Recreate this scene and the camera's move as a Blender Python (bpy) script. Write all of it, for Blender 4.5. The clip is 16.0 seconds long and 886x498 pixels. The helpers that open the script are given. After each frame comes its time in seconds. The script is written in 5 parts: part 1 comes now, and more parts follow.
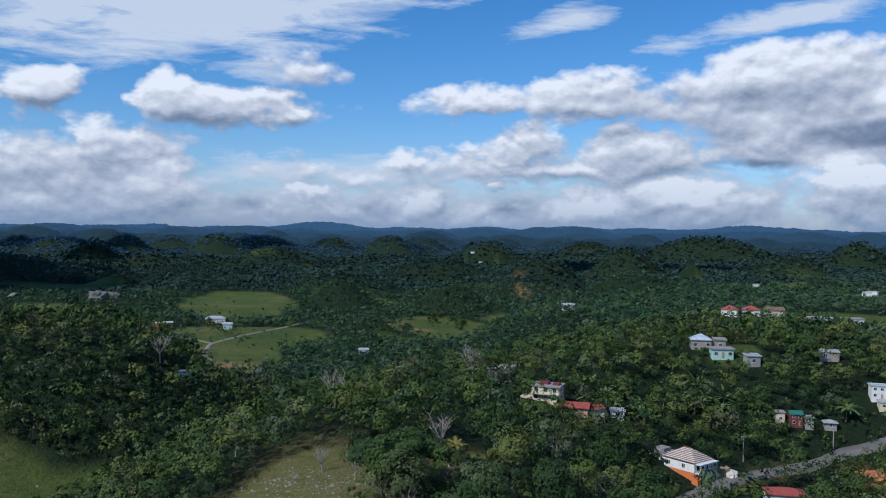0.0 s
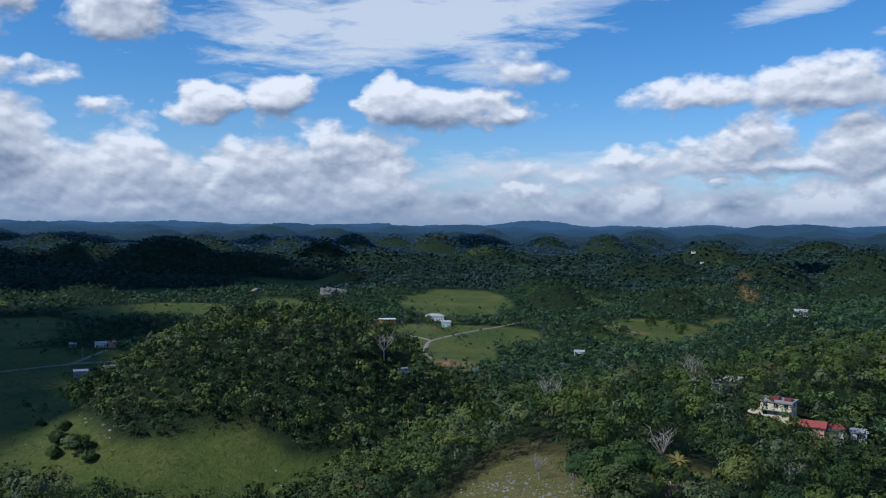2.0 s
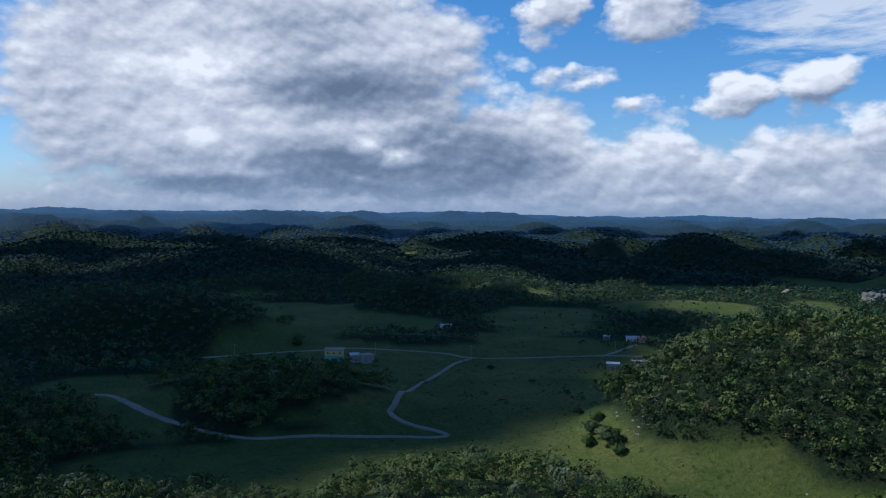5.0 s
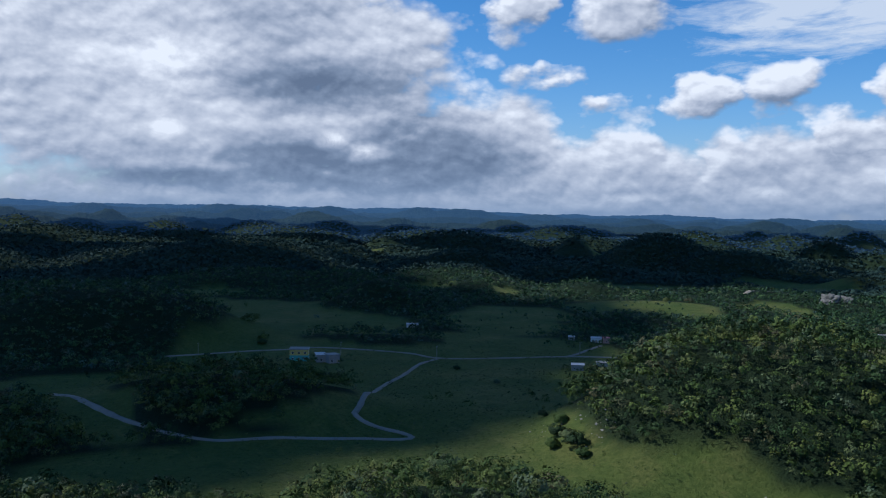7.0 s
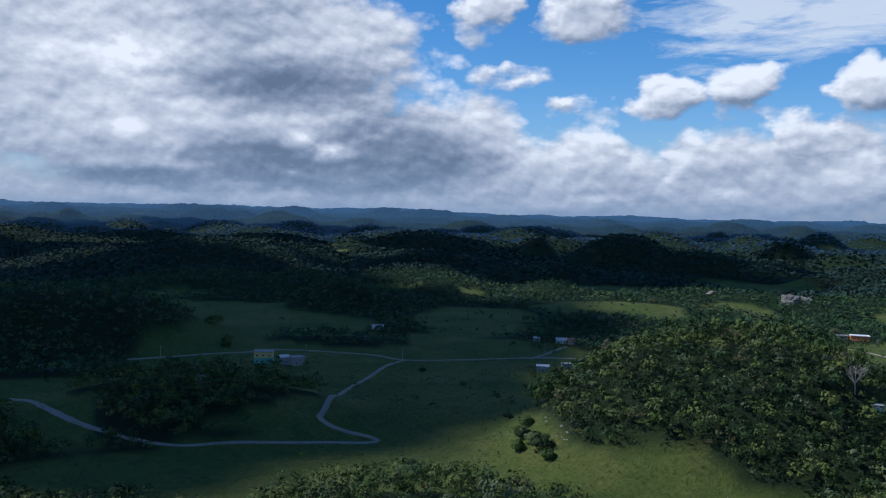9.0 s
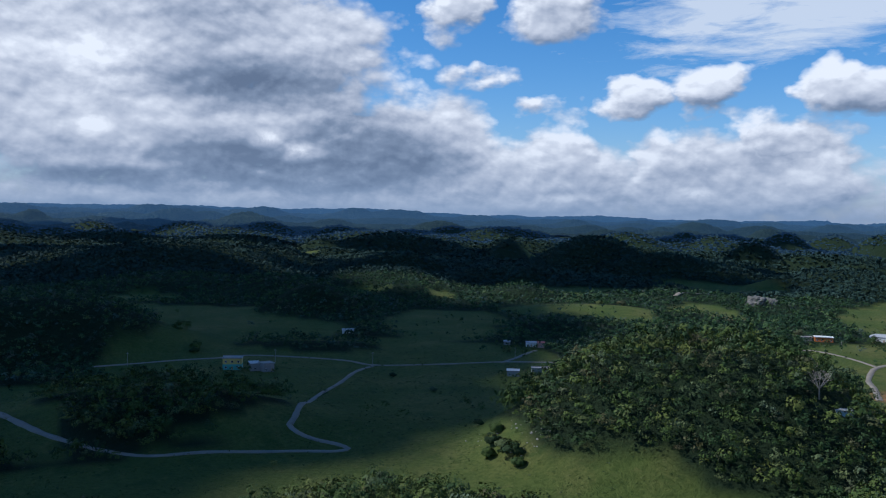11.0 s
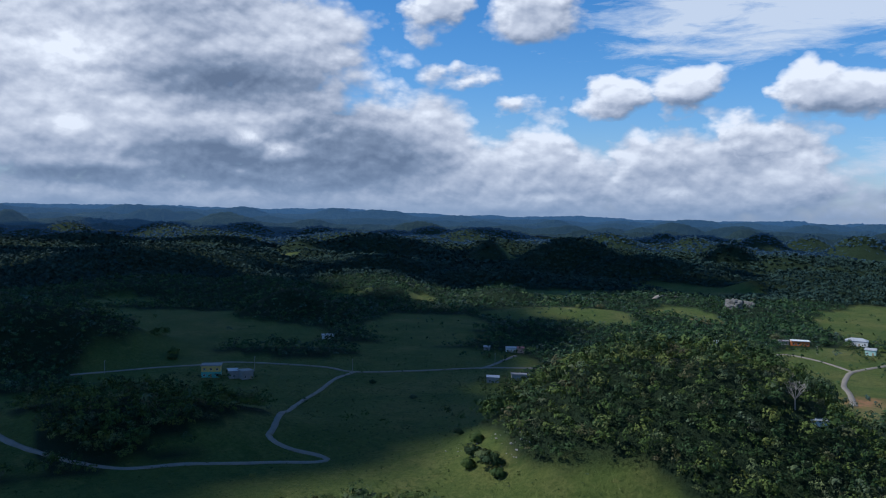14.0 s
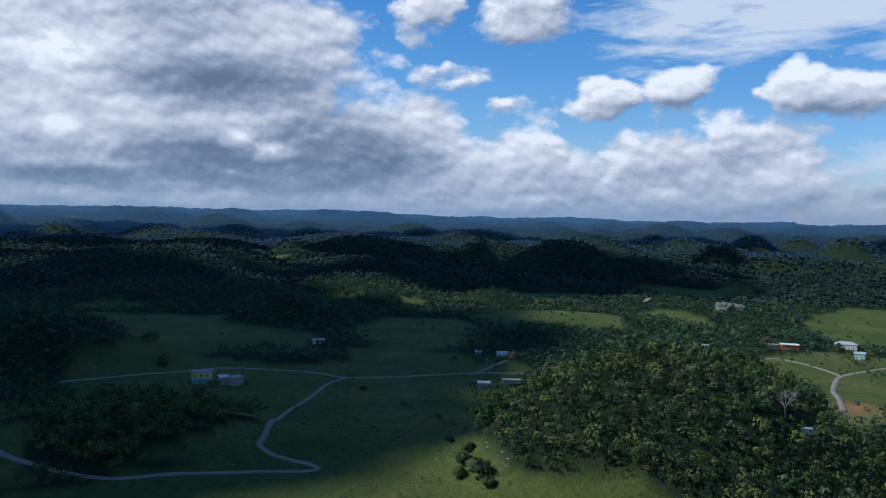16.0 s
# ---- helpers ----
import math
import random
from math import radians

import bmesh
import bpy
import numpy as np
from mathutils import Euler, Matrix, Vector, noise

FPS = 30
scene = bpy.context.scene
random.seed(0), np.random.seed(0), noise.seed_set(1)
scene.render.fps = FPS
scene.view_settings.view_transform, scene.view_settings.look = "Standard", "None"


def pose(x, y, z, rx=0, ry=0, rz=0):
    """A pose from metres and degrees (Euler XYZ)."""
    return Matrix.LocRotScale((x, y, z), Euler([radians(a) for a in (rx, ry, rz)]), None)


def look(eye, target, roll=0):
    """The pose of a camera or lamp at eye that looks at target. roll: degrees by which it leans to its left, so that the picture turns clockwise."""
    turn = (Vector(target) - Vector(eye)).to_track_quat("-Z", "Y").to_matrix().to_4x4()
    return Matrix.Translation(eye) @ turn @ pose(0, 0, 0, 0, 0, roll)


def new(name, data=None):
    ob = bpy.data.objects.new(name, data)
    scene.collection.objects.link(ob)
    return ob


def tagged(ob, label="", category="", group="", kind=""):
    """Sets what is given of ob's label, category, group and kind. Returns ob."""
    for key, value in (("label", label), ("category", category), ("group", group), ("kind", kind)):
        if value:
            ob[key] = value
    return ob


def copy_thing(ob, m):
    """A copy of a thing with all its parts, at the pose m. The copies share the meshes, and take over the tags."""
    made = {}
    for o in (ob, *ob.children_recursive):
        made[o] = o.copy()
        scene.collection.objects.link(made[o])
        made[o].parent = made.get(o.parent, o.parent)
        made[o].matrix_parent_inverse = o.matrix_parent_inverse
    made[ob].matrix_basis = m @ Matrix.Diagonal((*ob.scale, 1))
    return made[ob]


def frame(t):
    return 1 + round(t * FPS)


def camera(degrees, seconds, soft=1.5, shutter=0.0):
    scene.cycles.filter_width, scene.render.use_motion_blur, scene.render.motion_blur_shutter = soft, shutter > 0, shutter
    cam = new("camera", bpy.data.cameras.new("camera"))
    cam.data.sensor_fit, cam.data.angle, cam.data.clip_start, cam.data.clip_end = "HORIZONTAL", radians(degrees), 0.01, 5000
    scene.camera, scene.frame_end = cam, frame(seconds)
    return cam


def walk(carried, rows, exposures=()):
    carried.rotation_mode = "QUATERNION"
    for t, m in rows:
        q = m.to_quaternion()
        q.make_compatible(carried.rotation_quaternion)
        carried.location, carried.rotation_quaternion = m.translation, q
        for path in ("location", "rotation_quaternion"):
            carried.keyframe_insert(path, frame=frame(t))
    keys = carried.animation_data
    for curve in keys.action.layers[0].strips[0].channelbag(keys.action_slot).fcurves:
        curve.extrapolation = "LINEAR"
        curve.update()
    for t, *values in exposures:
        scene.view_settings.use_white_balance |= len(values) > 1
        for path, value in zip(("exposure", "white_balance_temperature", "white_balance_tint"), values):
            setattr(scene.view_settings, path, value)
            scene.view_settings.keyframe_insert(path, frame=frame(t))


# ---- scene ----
cam = camera(54.32, 16.0, 1.1)
EYE = 85.0
# seconds, place from the first eye, yaw, pitch, roll
ROWS = [
    (0.0, 0.00, 0.00, 0.00, 0.000, -1.404, -0.792),
    (0.5, -0.33, 0.15, 0.08, 3.121, -1.457, -0.719),
    (1.0, -0.46, 0.20, 0.47, 5.677, -1.529, -0.763),
    (1.5, -0.53, 0.23, 1.06, 9.771, -1.600, -0.692),
    (2.0, -0.63, 0.26, 1.62, 14.183, -1.678, -0.640),
    (2.5, -0.68, 0.37, 2.23, 18.651, -1.754, -0.572),
    (3.0, -0.65, 0.53, 2.79, 23.363, -1.826, -0.492),
    (3.5, -0.69, 0.44, 3.40, 28.069, -1.916, -0.421),
    (4.0, -0.67, 0.33, 4.16, 32.996, -2.048, -0.374),
    (4.5, -0.99, 0.39, 4.86, 41.986, -2.218, -0.284),
    (4.7, -1.07, 0.41, 5.22, 45.805, -2.295, -0.251),
    (5.2, -1.10, 0.44, 5.86, 48.400, -2.390, -0.450),
    (6.0, -1.16, 0.49, 6.87, 47.250, -2.520, -0.740),
    (6.8, -1.21, 0.54, 7.85, 46.268, -2.603, -0.999),
    (7.0, -1.21, 0.60, 8.03, 46.038, -2.610, -1.084),
    (7.5, -1.24, 0.71, 8.18, 45.449, -2.606, -1.115),
    (8.0, -1.39, 0.82, 8.14, 44.867, -2.570, -1.186),
    (8.5, -1.50, 0.97, 8.51, 44.317, -2.569, -1.227),
    (9.0, -1.55, 1.04, 9.08, 43.783, -2.568, -1.234),
    (11.5, -1.74, 1.01, 12.74, 41.475, -2.563, -1.212),
    (12.0, -1.59, 1.10, 13.49, 41.239, -2.590, -1.263),
    (12.5, -1.53, 1.01, 14.34, 40.960, -2.559, -1.254),
    (13.0, -1.40, 1.02, 15.13, 40.864, -2.579, -1.232),
    (13.5, -1.41, 1.18, 15.78, 40.754, -2.578, -1.215),
    (14.0, -1.58, 1.17, 16.30, 40.490, -2.553, -1.217),
    (14.5, -1.84, 1.12, 17.13, 40.346, -2.552, -1.211),
    (15.0, -1.87, 1.28, 18.02, 40.188, -2.541, -1.203),
    (15.5, -1.80, 1.32, 18.66, 40.097, -2.510, -1.164),
    (16.0, -1.85, 1.43, 19.30, 39.895, -2.504, -1.183),
]
walk(cam, [(t, pose(x, y, EYE + z, 90 + pitch, roll, yaw)) for t, x, y, z, yaw, pitch, roll in ROWS], [(0.0, -0.07, 5870, 10), (3.0, -0.05, 5870, 10), (5.0, 0.0, 5870, 10), (16.0, 0.0, 5870, 10)])

# ---------------------------------------------------------------- world, sun, clouds
SUN_AZ, SUN_EL = 128.0, 44.0          # degrees to the left of +y, and above the horizon
to_sun = Vector((-math.sin(radians(SUN_AZ)) * math.cos(radians(SUN_EL)), math.cos(radians(SUN_AZ)) * math.cos(radians(SUN_EL)), math.sin(radians(SUN_EL))))
sun = new("sun", bpy.data.lights.new("sun", "SUN"))
sun.data.energy, sun.data.angle, sun.data.color = 3.9, radians(0.5), (1.0, 0.95, 0.86)
sun.matrix_world = look((0, 0, 300), Vector((0, 0, 300)) - to_sun)


class Nodes:
    """Short hand for wiring a node tree."""

    def __init__(self, tree):
        self.tree = tree

    def add(self, kind, links=None, **values):
        node = self.tree.nodes.new(kind)
        for key, value in values.items():
            if key == "op":
                node.operation = value
            elif key == "blend":
                node.blend_type = value
        for key, value in (links or {}).items():
            if isinstance(value, bpy.types.NodeSocket):
                self.tree.links.new(value, node.inputs[key])
            else:
                node.inputs[key].default_value = value
        return node

    def math(self, op, a, b=0.0, c=0.0, clamp=False):
        node = self.add("ShaderNodeMath", {0: a, 1: b, 2: c}, op=op)
        node.use_clamp = clamp
        return node.outputs[0]

    def mix(self, fac, a, b, blend="MIX"):
        node = self.tree.nodes.new("ShaderNodeMix")
        node.data_type, node.blend_type = "RGBA", blend
        for socket, value in ((node.inputs[0], fac), (node.inputs[6], a), (node.inputs[7], b)):
            if isinstance(value, bpy.types.NodeSocket):
                self.tree.links.new(value, socket)
            else:
                socket.default_value = value
        return node.outputs[2]

    def noise(self, vector, scale, detail=4.0, rough=0.55, distort=0.0):
        node = self.add("ShaderNodeTexNoise", {"Scale": scale, "Detail": detail, "Roughness": rough, "Distortion": distort})
        if vector is not None:
            self.tree.links.new(vector, node.inputs["Vector"])
        return node.outputs["Fac"]

    def ramp(self, fac, stops):
        node = self.tree.nodes.new("ShaderNodeValToRGB")
        items = node.color_ramp.elements
        while len(items) < len(stops):
            items.new(0.5)
        for item, (place, colour) in zip(items, stops):
            item.position, item.color = place, (*colour, 1.0)
        self.tree.links.new(fac, node.inputs[0])
        return node.outputs[0]


# Cloud banks in the sky: azimuth (left of +y), elevation, half width, half height (degrees), tilt, weight.
BANKS_WEST = [
    (60.9, 8.5, 16.8, 9.2, 0, 2), (42.4, 3.6, 5.9, 4.6, 0, 1.1), (41.3, 13.3, 2.3, 2.4, 0, 1), (34.8, 12.8, 3.6, 2.6, 0, 1.1), (39.4, 8.7, 2.5, 0.8, -8, 0.55), (36.2, 7.1, 1.8, 0.6, 0, 0.45), (29.4, 7.6, 2.7, 1.3, 0, 1),
    (25.4, 8.1, 2.8, 1.8, 0, 1.1), (33.8, 2.5, 3.1, 4.1, 0, 1.2), (28.1, 2.1, 2.9, 3.6, 0, 1.1), (23.9, 2.7, 1.2, 2.6, 0, 0.9), (22.6, 3.2, 1.7, 3.8, 0, 1), (18.8, 2.6, 3.3, 3.7, 0, 1.1), (36.5, 1.9, 10.1, 3.5, 0, 1.2),
]
BANKS_NORTH = [
    (18.1, 7.9, 2, 1.8, -12, 1), (15.8, 7.6, 3.9, 1.8, 0, 1.1), (9.6, 7.6, 2.6, 0.9, 0, 0.9), (11, 10.4, 3.7, 1.4, 12, 0.42), (25.1, 8.1, 2.8, 1.7, 0, 1.1), (22.9, 2.2, 9.2, 3.4, 0, 1.3), (20.6, 4.8, 3.9, 1.8, 0, 1),
    (8.8, 2.2, 2.7, 0.8, 0, 0.8), (1.4, 1.5, 2.4, 1.8, 0, 0.9), (2.7, 4.4, 2.7, 1.1, 0, 0.7), (5.8, 3.3, 7.4, 0.9, 0, 0.35), (-2.3, 0.9, 0.9, 0.6, 0, 0.7), (9.4, 0.6, 1.2, 0.5, 0, 0.5), (-3.9, 2.7, 1.3, 0.5, 0, 0.7),
]
BANKS_EAST = [
    (-24.1, 8.1, 11.7, 3.8, 0, 1.5), (-9.7, 8.5, 6.5, 1.7, 0, 1), (-2.1, 8.4, 4.7, 1.1, -8, 0.8), (-4.4, 5, 4, 1.4, 0, 1), (-5.8, 5.7, 2.7, 1.7, 0, 1), (-6.9, 3.9, 12, 1.1, 0, 0.7), (-12.7, 4.8, 4.6, 2.3, 0, 1.1),
    (-23.7, 5.5, 7.5, 2.3, 0, 1.2), (-27, 2.5, 5.5, 2.7, 0, 1.3), (-14.7, 1.8, 8.2, 2.2, 0, 1.2),
]
BANKS_BEYOND = [
    (12.4, 7.7, 5.7, 1.3, 0, 1.0), (45.3, 2.8, 10.6, 4.6, 0, 1.3), (49.5, 0.7, 27.8, 2.6, 0, 1.1), (-0.6, 0.6, 30.5, 2.0, 0, 0.5), (92, 9, 20, 9, 0, 1.3), (-60, 8, 18, 7, 0, 1.1), (140, 12, 25, 9, 0, 1), (-120, 10, 30, 8, 0, 1),
]
WISPS = [(15.0, 13.2, 17.0, 2.9, -10, 1.25), (24.0, 12.5, 8.0, 2.6, -6, 1.0), (-8.0, 13.4, 4.2, 1.1, -12, 0.9), (-22.0, 13.0, 10.0, 1.0, -8, 0.8), (11.3, 10.9, 4.2, 1.7, -15, 0.5), (6.0, 3.6, 14.0, 1.4, 0, 0.7), (5.0, 1.8, 12.0, 1.6, 0, 0.6)]
# sunlit heads and dark, heavy undersides
HEADS_WEST = [
    (63.5, 9.4, 8.2, 5.2, 0, 0.32), (53.3, 4.4, 1.9, 0.9, 0, 0.9), (51.3, 3.8, 2.1, 1, 0, 0.9), (63.9, 4.8, 1.6, 0.8, 0, 0.6), (64.1, 9.5, 2.3, 1.2, 0, 0.6), (43.9, 9, 2.2, 3.1, 0, 0.6), (27.7, 5.1, 1.2, 0.7, 0, 0.9), (23.1, 5.8, 1.9, 1.1, 0, 0.7),
    (33.8, 5.3, 2.6, 1.1, 0, 0.6), (25.5, 1.4, 1.7, 0.5, 0, 0.6), (34.4, 1, 1.6, 0.4, 0, 0.4), (17, 5.1, 1.4, 0.7, 0, 0.4), (38.1, 5.6, 2, 2, 0, 0.35),
]
HEADS_EAST = [
    (-25, 3.7, 3.7, 1.4, 0, 0.9), (-15.5, 2.6, 3.8, 1.2, 0, 0.8), (-9.5, 1.5, 3.1, 1, 0, 0.8), (-1.4, 5.7, 1, 0.7, 0, 0.9), (-7.2, 6.5, 0.9, 0.8, 0, 0.8), (1.8, 1.8, 2, 1.2, 0, 0.5), (-28.3, 8, 2.5, 1.4, 0, 0.9),
    (8.7, 1.9, 2.4, 0.6, 0, 0.4), (17.5, 8.9, 1.4, 0.7, 0, 0.6), (25.2, 1.3, 1.5, 0.6, 0, 0.5), (19, 2.9, 4.3, 1.1, 0, 0.35), (-15.5, 11.4, 3.6, 0.8, 0, 0.5), (-19.4, 9.8, 5, 0.7, 0, 0.4),
]
BASES_WEST = [
    (50.6, 2.9, 12.3, 2.6, 0, 0.75), (46.8, 4.4, 6.2, 2.7, 0, 0.55), (54.6, 7.8, 8.8, 2.3, 0, 0.45), (58.9, 11.4, 6.9, 2.3, 0, 0.17), (61.9, 1.7, 9, 1, 0, 0.5), (21.2, 3.5, 3.9, 1.8, 0, 0.14), (27.4, 7.1, 4.9, 0.7, 0, 0.1), (14.3, 6.6, 5.3, 0.9, 0, 0.14),
]
BASES_EAST = [
    (-27.7, 5.9, 6.2, 1, 0, 0.65), (-19.1, 4.2, 3.2, 0.4, 0, 0.4), (25.3, 2.7, 2.8, 1.1, 0, 0.17), (13, 1.5, 2, 0.6, 0, 0.35), (15.9, 6.7, 4.1, 0.9, 0, 0.17), (-19, 8.3, 6.5, 1, 0, 0.17), (25.1, 7.3, 2.7, 0.7, 0, 0.14),
    (-11.4, 6.2, 3.8, 0.8, 0, 0.14), (19.3, 5, 5, 1, 0, 0.14), (5, 1.3, 1.9, 1, 0, 0.17), (-4.7, 1.3, 1.9, 1, 0, 0.35),
]


def shape_field(n, vector, banks):
    total = None
    for az, el, wide, high, tilt, weight in banks:
        node = n.tree.nodes.new("ShaderNodeMapping")
        node.vector_type = "TEXTURE"
        node.inputs["Location"].default_value = (az, el, 0)
        node.inputs["Rotation"].default_value = (0, 0, radians(tilt))
        node.inputs["Scale"].default_value = (wide, high, 1)
        # the tiny share of the sum so far makes the banks run one after another
        at = vector if total is None else n.add("ShaderNodeVectorMath", {0: total, 1: (1e-9, 1e-9, 0.0), 2: vector}, op="MULTIPLY_ADD").outputs[0]
        n.tree.links.new(at, node.inputs["Vector"])
        far = n.add("ShaderNodeVectorMath", {0: node.outputs[0]}, op="LENGTH").outputs["Value"]
        value = n.math("MULTIPLY_ADD", far, -weight, weight)
        total = value if total is None else n.math("MAXIMUM", total, value)
    return total


def density_group():
    """Cloud density over (azimuth, elevation): banks with billowing edges, finer towards the horizon."""
    tree = bpy.data.node_groups.new("cloud_density", "ShaderNodeTree")
    tree.interface.new_socket("Vector", in_out="INPUT", socket_type="NodeSocketVector")
    tree.interface.new_socket("Density", in_out="OUTPUT", socket_type="NodeSocketFloat")
    n = Nodes(tree)
    vector = n.add("NodeGroupInput").outputs[0]
    up = n.add("ShaderNodeSeparateXYZ", {0: vector}).outputs[1]
    flat = n.add("ShaderNodeMapping", {"Vector": vector, "Scale": (1.0, 1.6, 1.0)}).outputs[0]
    broad = n.math("MULTIPLY_ADD", n.noise(flat, 0.2, 8, 0.53, 0.3), 1.7, -0.87)
    small = n.math("MULTIPLY_ADD", n.noise(flat, 0.5, 7, 0.55, 0.4), 1.5, -0.75)
    low = n.math("MULTIPLY_ADD", up, -0.22, 1.25, clamp=True)
    rough = n.math("MULTIPLY_ADD", low, n.math("SUBTRACT", small, broad), broad)
    billow = n.add("ShaderNodeTexVoronoi", {"Vector": flat, "Scale": 0.5, "Detail": 2.5, "Roughness": 0.45, "Lacunarity": 2.3})
    billow.feature = "SMOOTH_F1"
    billow.inputs["Smoothness"].default_value = 0.35
    rough = n.math("ADD", rough, n.math("MULTIPLY_ADD", billow.outputs["Distance"], -0.62, 0.30))
    warp = n.add("ShaderNodeTexNoise", {"Vector": flat, "Scale": 0.3, "Detail": 4.0, "Roughness": 0.55}).outputs["Color"]
    warp = n.add("ShaderNodeVectorMath", {0: warp, 1: (-0.5, -0.5, -0.5)}, op="ADD").outputs[0]
    bent = n.add("ShaderNodeVectorMath", {0: warp, 1: (5.0, 2.6, 0.0), 2: vector}, op="MULTIPLY_ADD").outputs[0]
    shapes = n.math("MAXIMUM", shape_field(n, bent, BANKS_WEST + BANKS_NORTH + BANKS_EAST + BANKS_BEYOND), n.math("MULTIPLY_ADD", n.math("MULTIPLY_ADD", up, 0.06, -1.1, clamp=True), 0.85, -0.89))
    total = n.math("MULTIPLY_ADD", rough, 0.78, n.math("MINIMUM", n.math("MULTIPLY_ADD", shapes, 1.35, 0.22), 1.05))
    tree.links.new(total, n.add("NodeGroupOutput").inputs[0])
    return tree


world = bpy.data.worlds.new("sky")
scene.world = world
world.use_nodes = True
wt = world.node_tree
wt.nodes.clear()
n = Nodes(wt)
sky = wt.nodes.new("ShaderNodeTexSky")
sky.sky_type, sky.sun_disc, sky.sun_elevation, sky.sun_rotation = "NISHITA", False, radians(SUN_EL), radians(-SUN_AZ)
sky.altitude, sky.air_density, sky.dust_density, sky.ozone_density = 200, 1.0, 0.0, 5.0
ray_way = wt.nodes.new("ShaderNodeTexCoord").outputs["Generated"]
xyz = n.add("ShaderNodeSeparateXYZ", {0: ray_way}).outputs
azimuth = n.math("MULTIPLY", n.math("ARCTAN2", n.math("MULTIPLY", xyz[0], -1.0), xyz[1]), 57.2958)
elevation = n.math("MULTIPLY", n.math("ARCSINE", xyz[2]), 57.2958)
polar = n.add("ShaderNodeCombineXYZ", {0: azimuth, 1: elevation}).outputs[0]
group = density_group()


def density(vector):
    node = wt.nodes.new("ShaderNodeGroup")
    node.node_tree = group
    wt.links.new(vector, node.inputs[0])
    return node.outputs[0]


here = density(polar)
puffs = n.math("SUBTRACT", here, density(n.add("ShaderNodeVectorMath", {0: polar, 1: (0.18, 0.42, 0.0)}, op="ADD").outputs[0]))
masses = n.math("SUBTRACT", here, density(n.add("ShaderNodeVectorMath", {0: polar, 1: (0.7, 1.7, 0.0)}, op="ADD").outputs[0]))
cover = n.math("MULTIPLY", n.math("SMOOTH_MIN", n.math("MULTIPLY", n.math("MAXIMUM", here, 0.0), 2.2), 1.0, 0.3), 1.0, clamp=True)
heads = n.math("MAXIMUM", shape_field(n, polar, HEADS_WEST + HEADS_EAST), 0.0)
heavy = n.math("SMOOTH_MIN", n.math("MULTIPLY", n.math("MAXIMUM", shape_field(n, polar, BASES_WEST + BASES_EAST), 0.0), 1.7), 0.55, 0.2)
ragged = n.math("MULTIPLY_ADD", n.noise(polar, 0.55, 6, 0.62, 0.5), 2.2, -0.35, clamp=True)
shine = n.math("MULTIPLY_ADD", puffs, 0.55, 0.62)
shine = n.math("MULTIPLY_ADD", masses, 0.17, shine)
shine = n.math("MULTIPLY_ADD", n.math("MULTIPLY", heads, ragged), 1.1, shine)
shine = n.math("MULTIPLY_ADD", n.math("MULTIPLY", heavy, n.math("MULTIPLY_ADD", ragged, 0.4, 0.62)), -0.95, shine, clamp=True)
cloud_colour = n.ramp(shine, [(0.0, (0.135, 0.18, 0.265)), (0.26, (0.225, 0.28, 0.38)), (0.5, (0.40, 0.445, 0.54)), (0.76, (0.62, 0.65, 0.72)), (1.0, (0.86, 0.88, 0.92))])
# thin high streaks
streak_at = n.add("ShaderNodeMapping", {"Vector": polar, "Rotation": (0, 0, radians(12)), "Scale": (0.35, 1.6, 1.0)}).outputs[0]
streaks = n.math("MULTIPLY_ADD", n.noise(streak_at, 0.5, 8, 0.65, 0.4), 2.4, -1.25)
wisp = n.math("MULTIPLY", n.math("ADD", shape_field(n, polar, WISPS), streaks), 1.6, clamp=True)
wisp = n.math("MULTIPLY", wisp, 0.85)
haze = n.math("POWER", 2.718, n.math("MULTIPLY", n.math("MAXIMUM", elevation, 0.0), -0.50))
deep_blue = n.add("ShaderNodeHueSaturation", {"Saturation": 1.22, "Value": 1.0, "Color": sky.outputs[0]}).outputs[0]
near_horizon = n.math("POWER", 2.718, n.math("MULTIPLY", n.math("MAXIMUM", elevation, 0.0), -0.16))
deep_blue = n.mix(1.0, deep_blue, n.mix(near_horizon, (0.95, 1.10, 1.17, 1.0), (0.92, 0.90, 1.12, 1.0)), "MULTIPLY")
clear = n.add("ShaderNodeBackground", {"Color": deep_blue, "Strength": 0.099})
white = n.add("ShaderNodeBackground", {"Color": (0.68, 0.73, 0.80, 1.0), "Strength": 1.0})
cumulus = n.add("ShaderNodeBackground", {"Color": cloud_colour, "Strength": 1.0})
low = n.add("ShaderNodeBackground", {"Color": (0.22, 0.31, 0.455, 1.0), "Strength": 1.0})
layer = n.add("ShaderNodeMixShader", {0: wisp, 1: clear.outputs[0], 2: white.outputs[0]}).outputs[0]
layer = n.add("ShaderNodeMixShader", {0: cover, 1: layer, 2: cumulus.outputs[0]}).outputs[0]
layer = n.add("ShaderNodeMixShader", {0: n.math("MULTIPLY", haze, 0.82), 1: layer, 2: low.outputs[0]}).outputs[0]
n.add("ShaderNodeOutputWorld", {"Surface": layer})


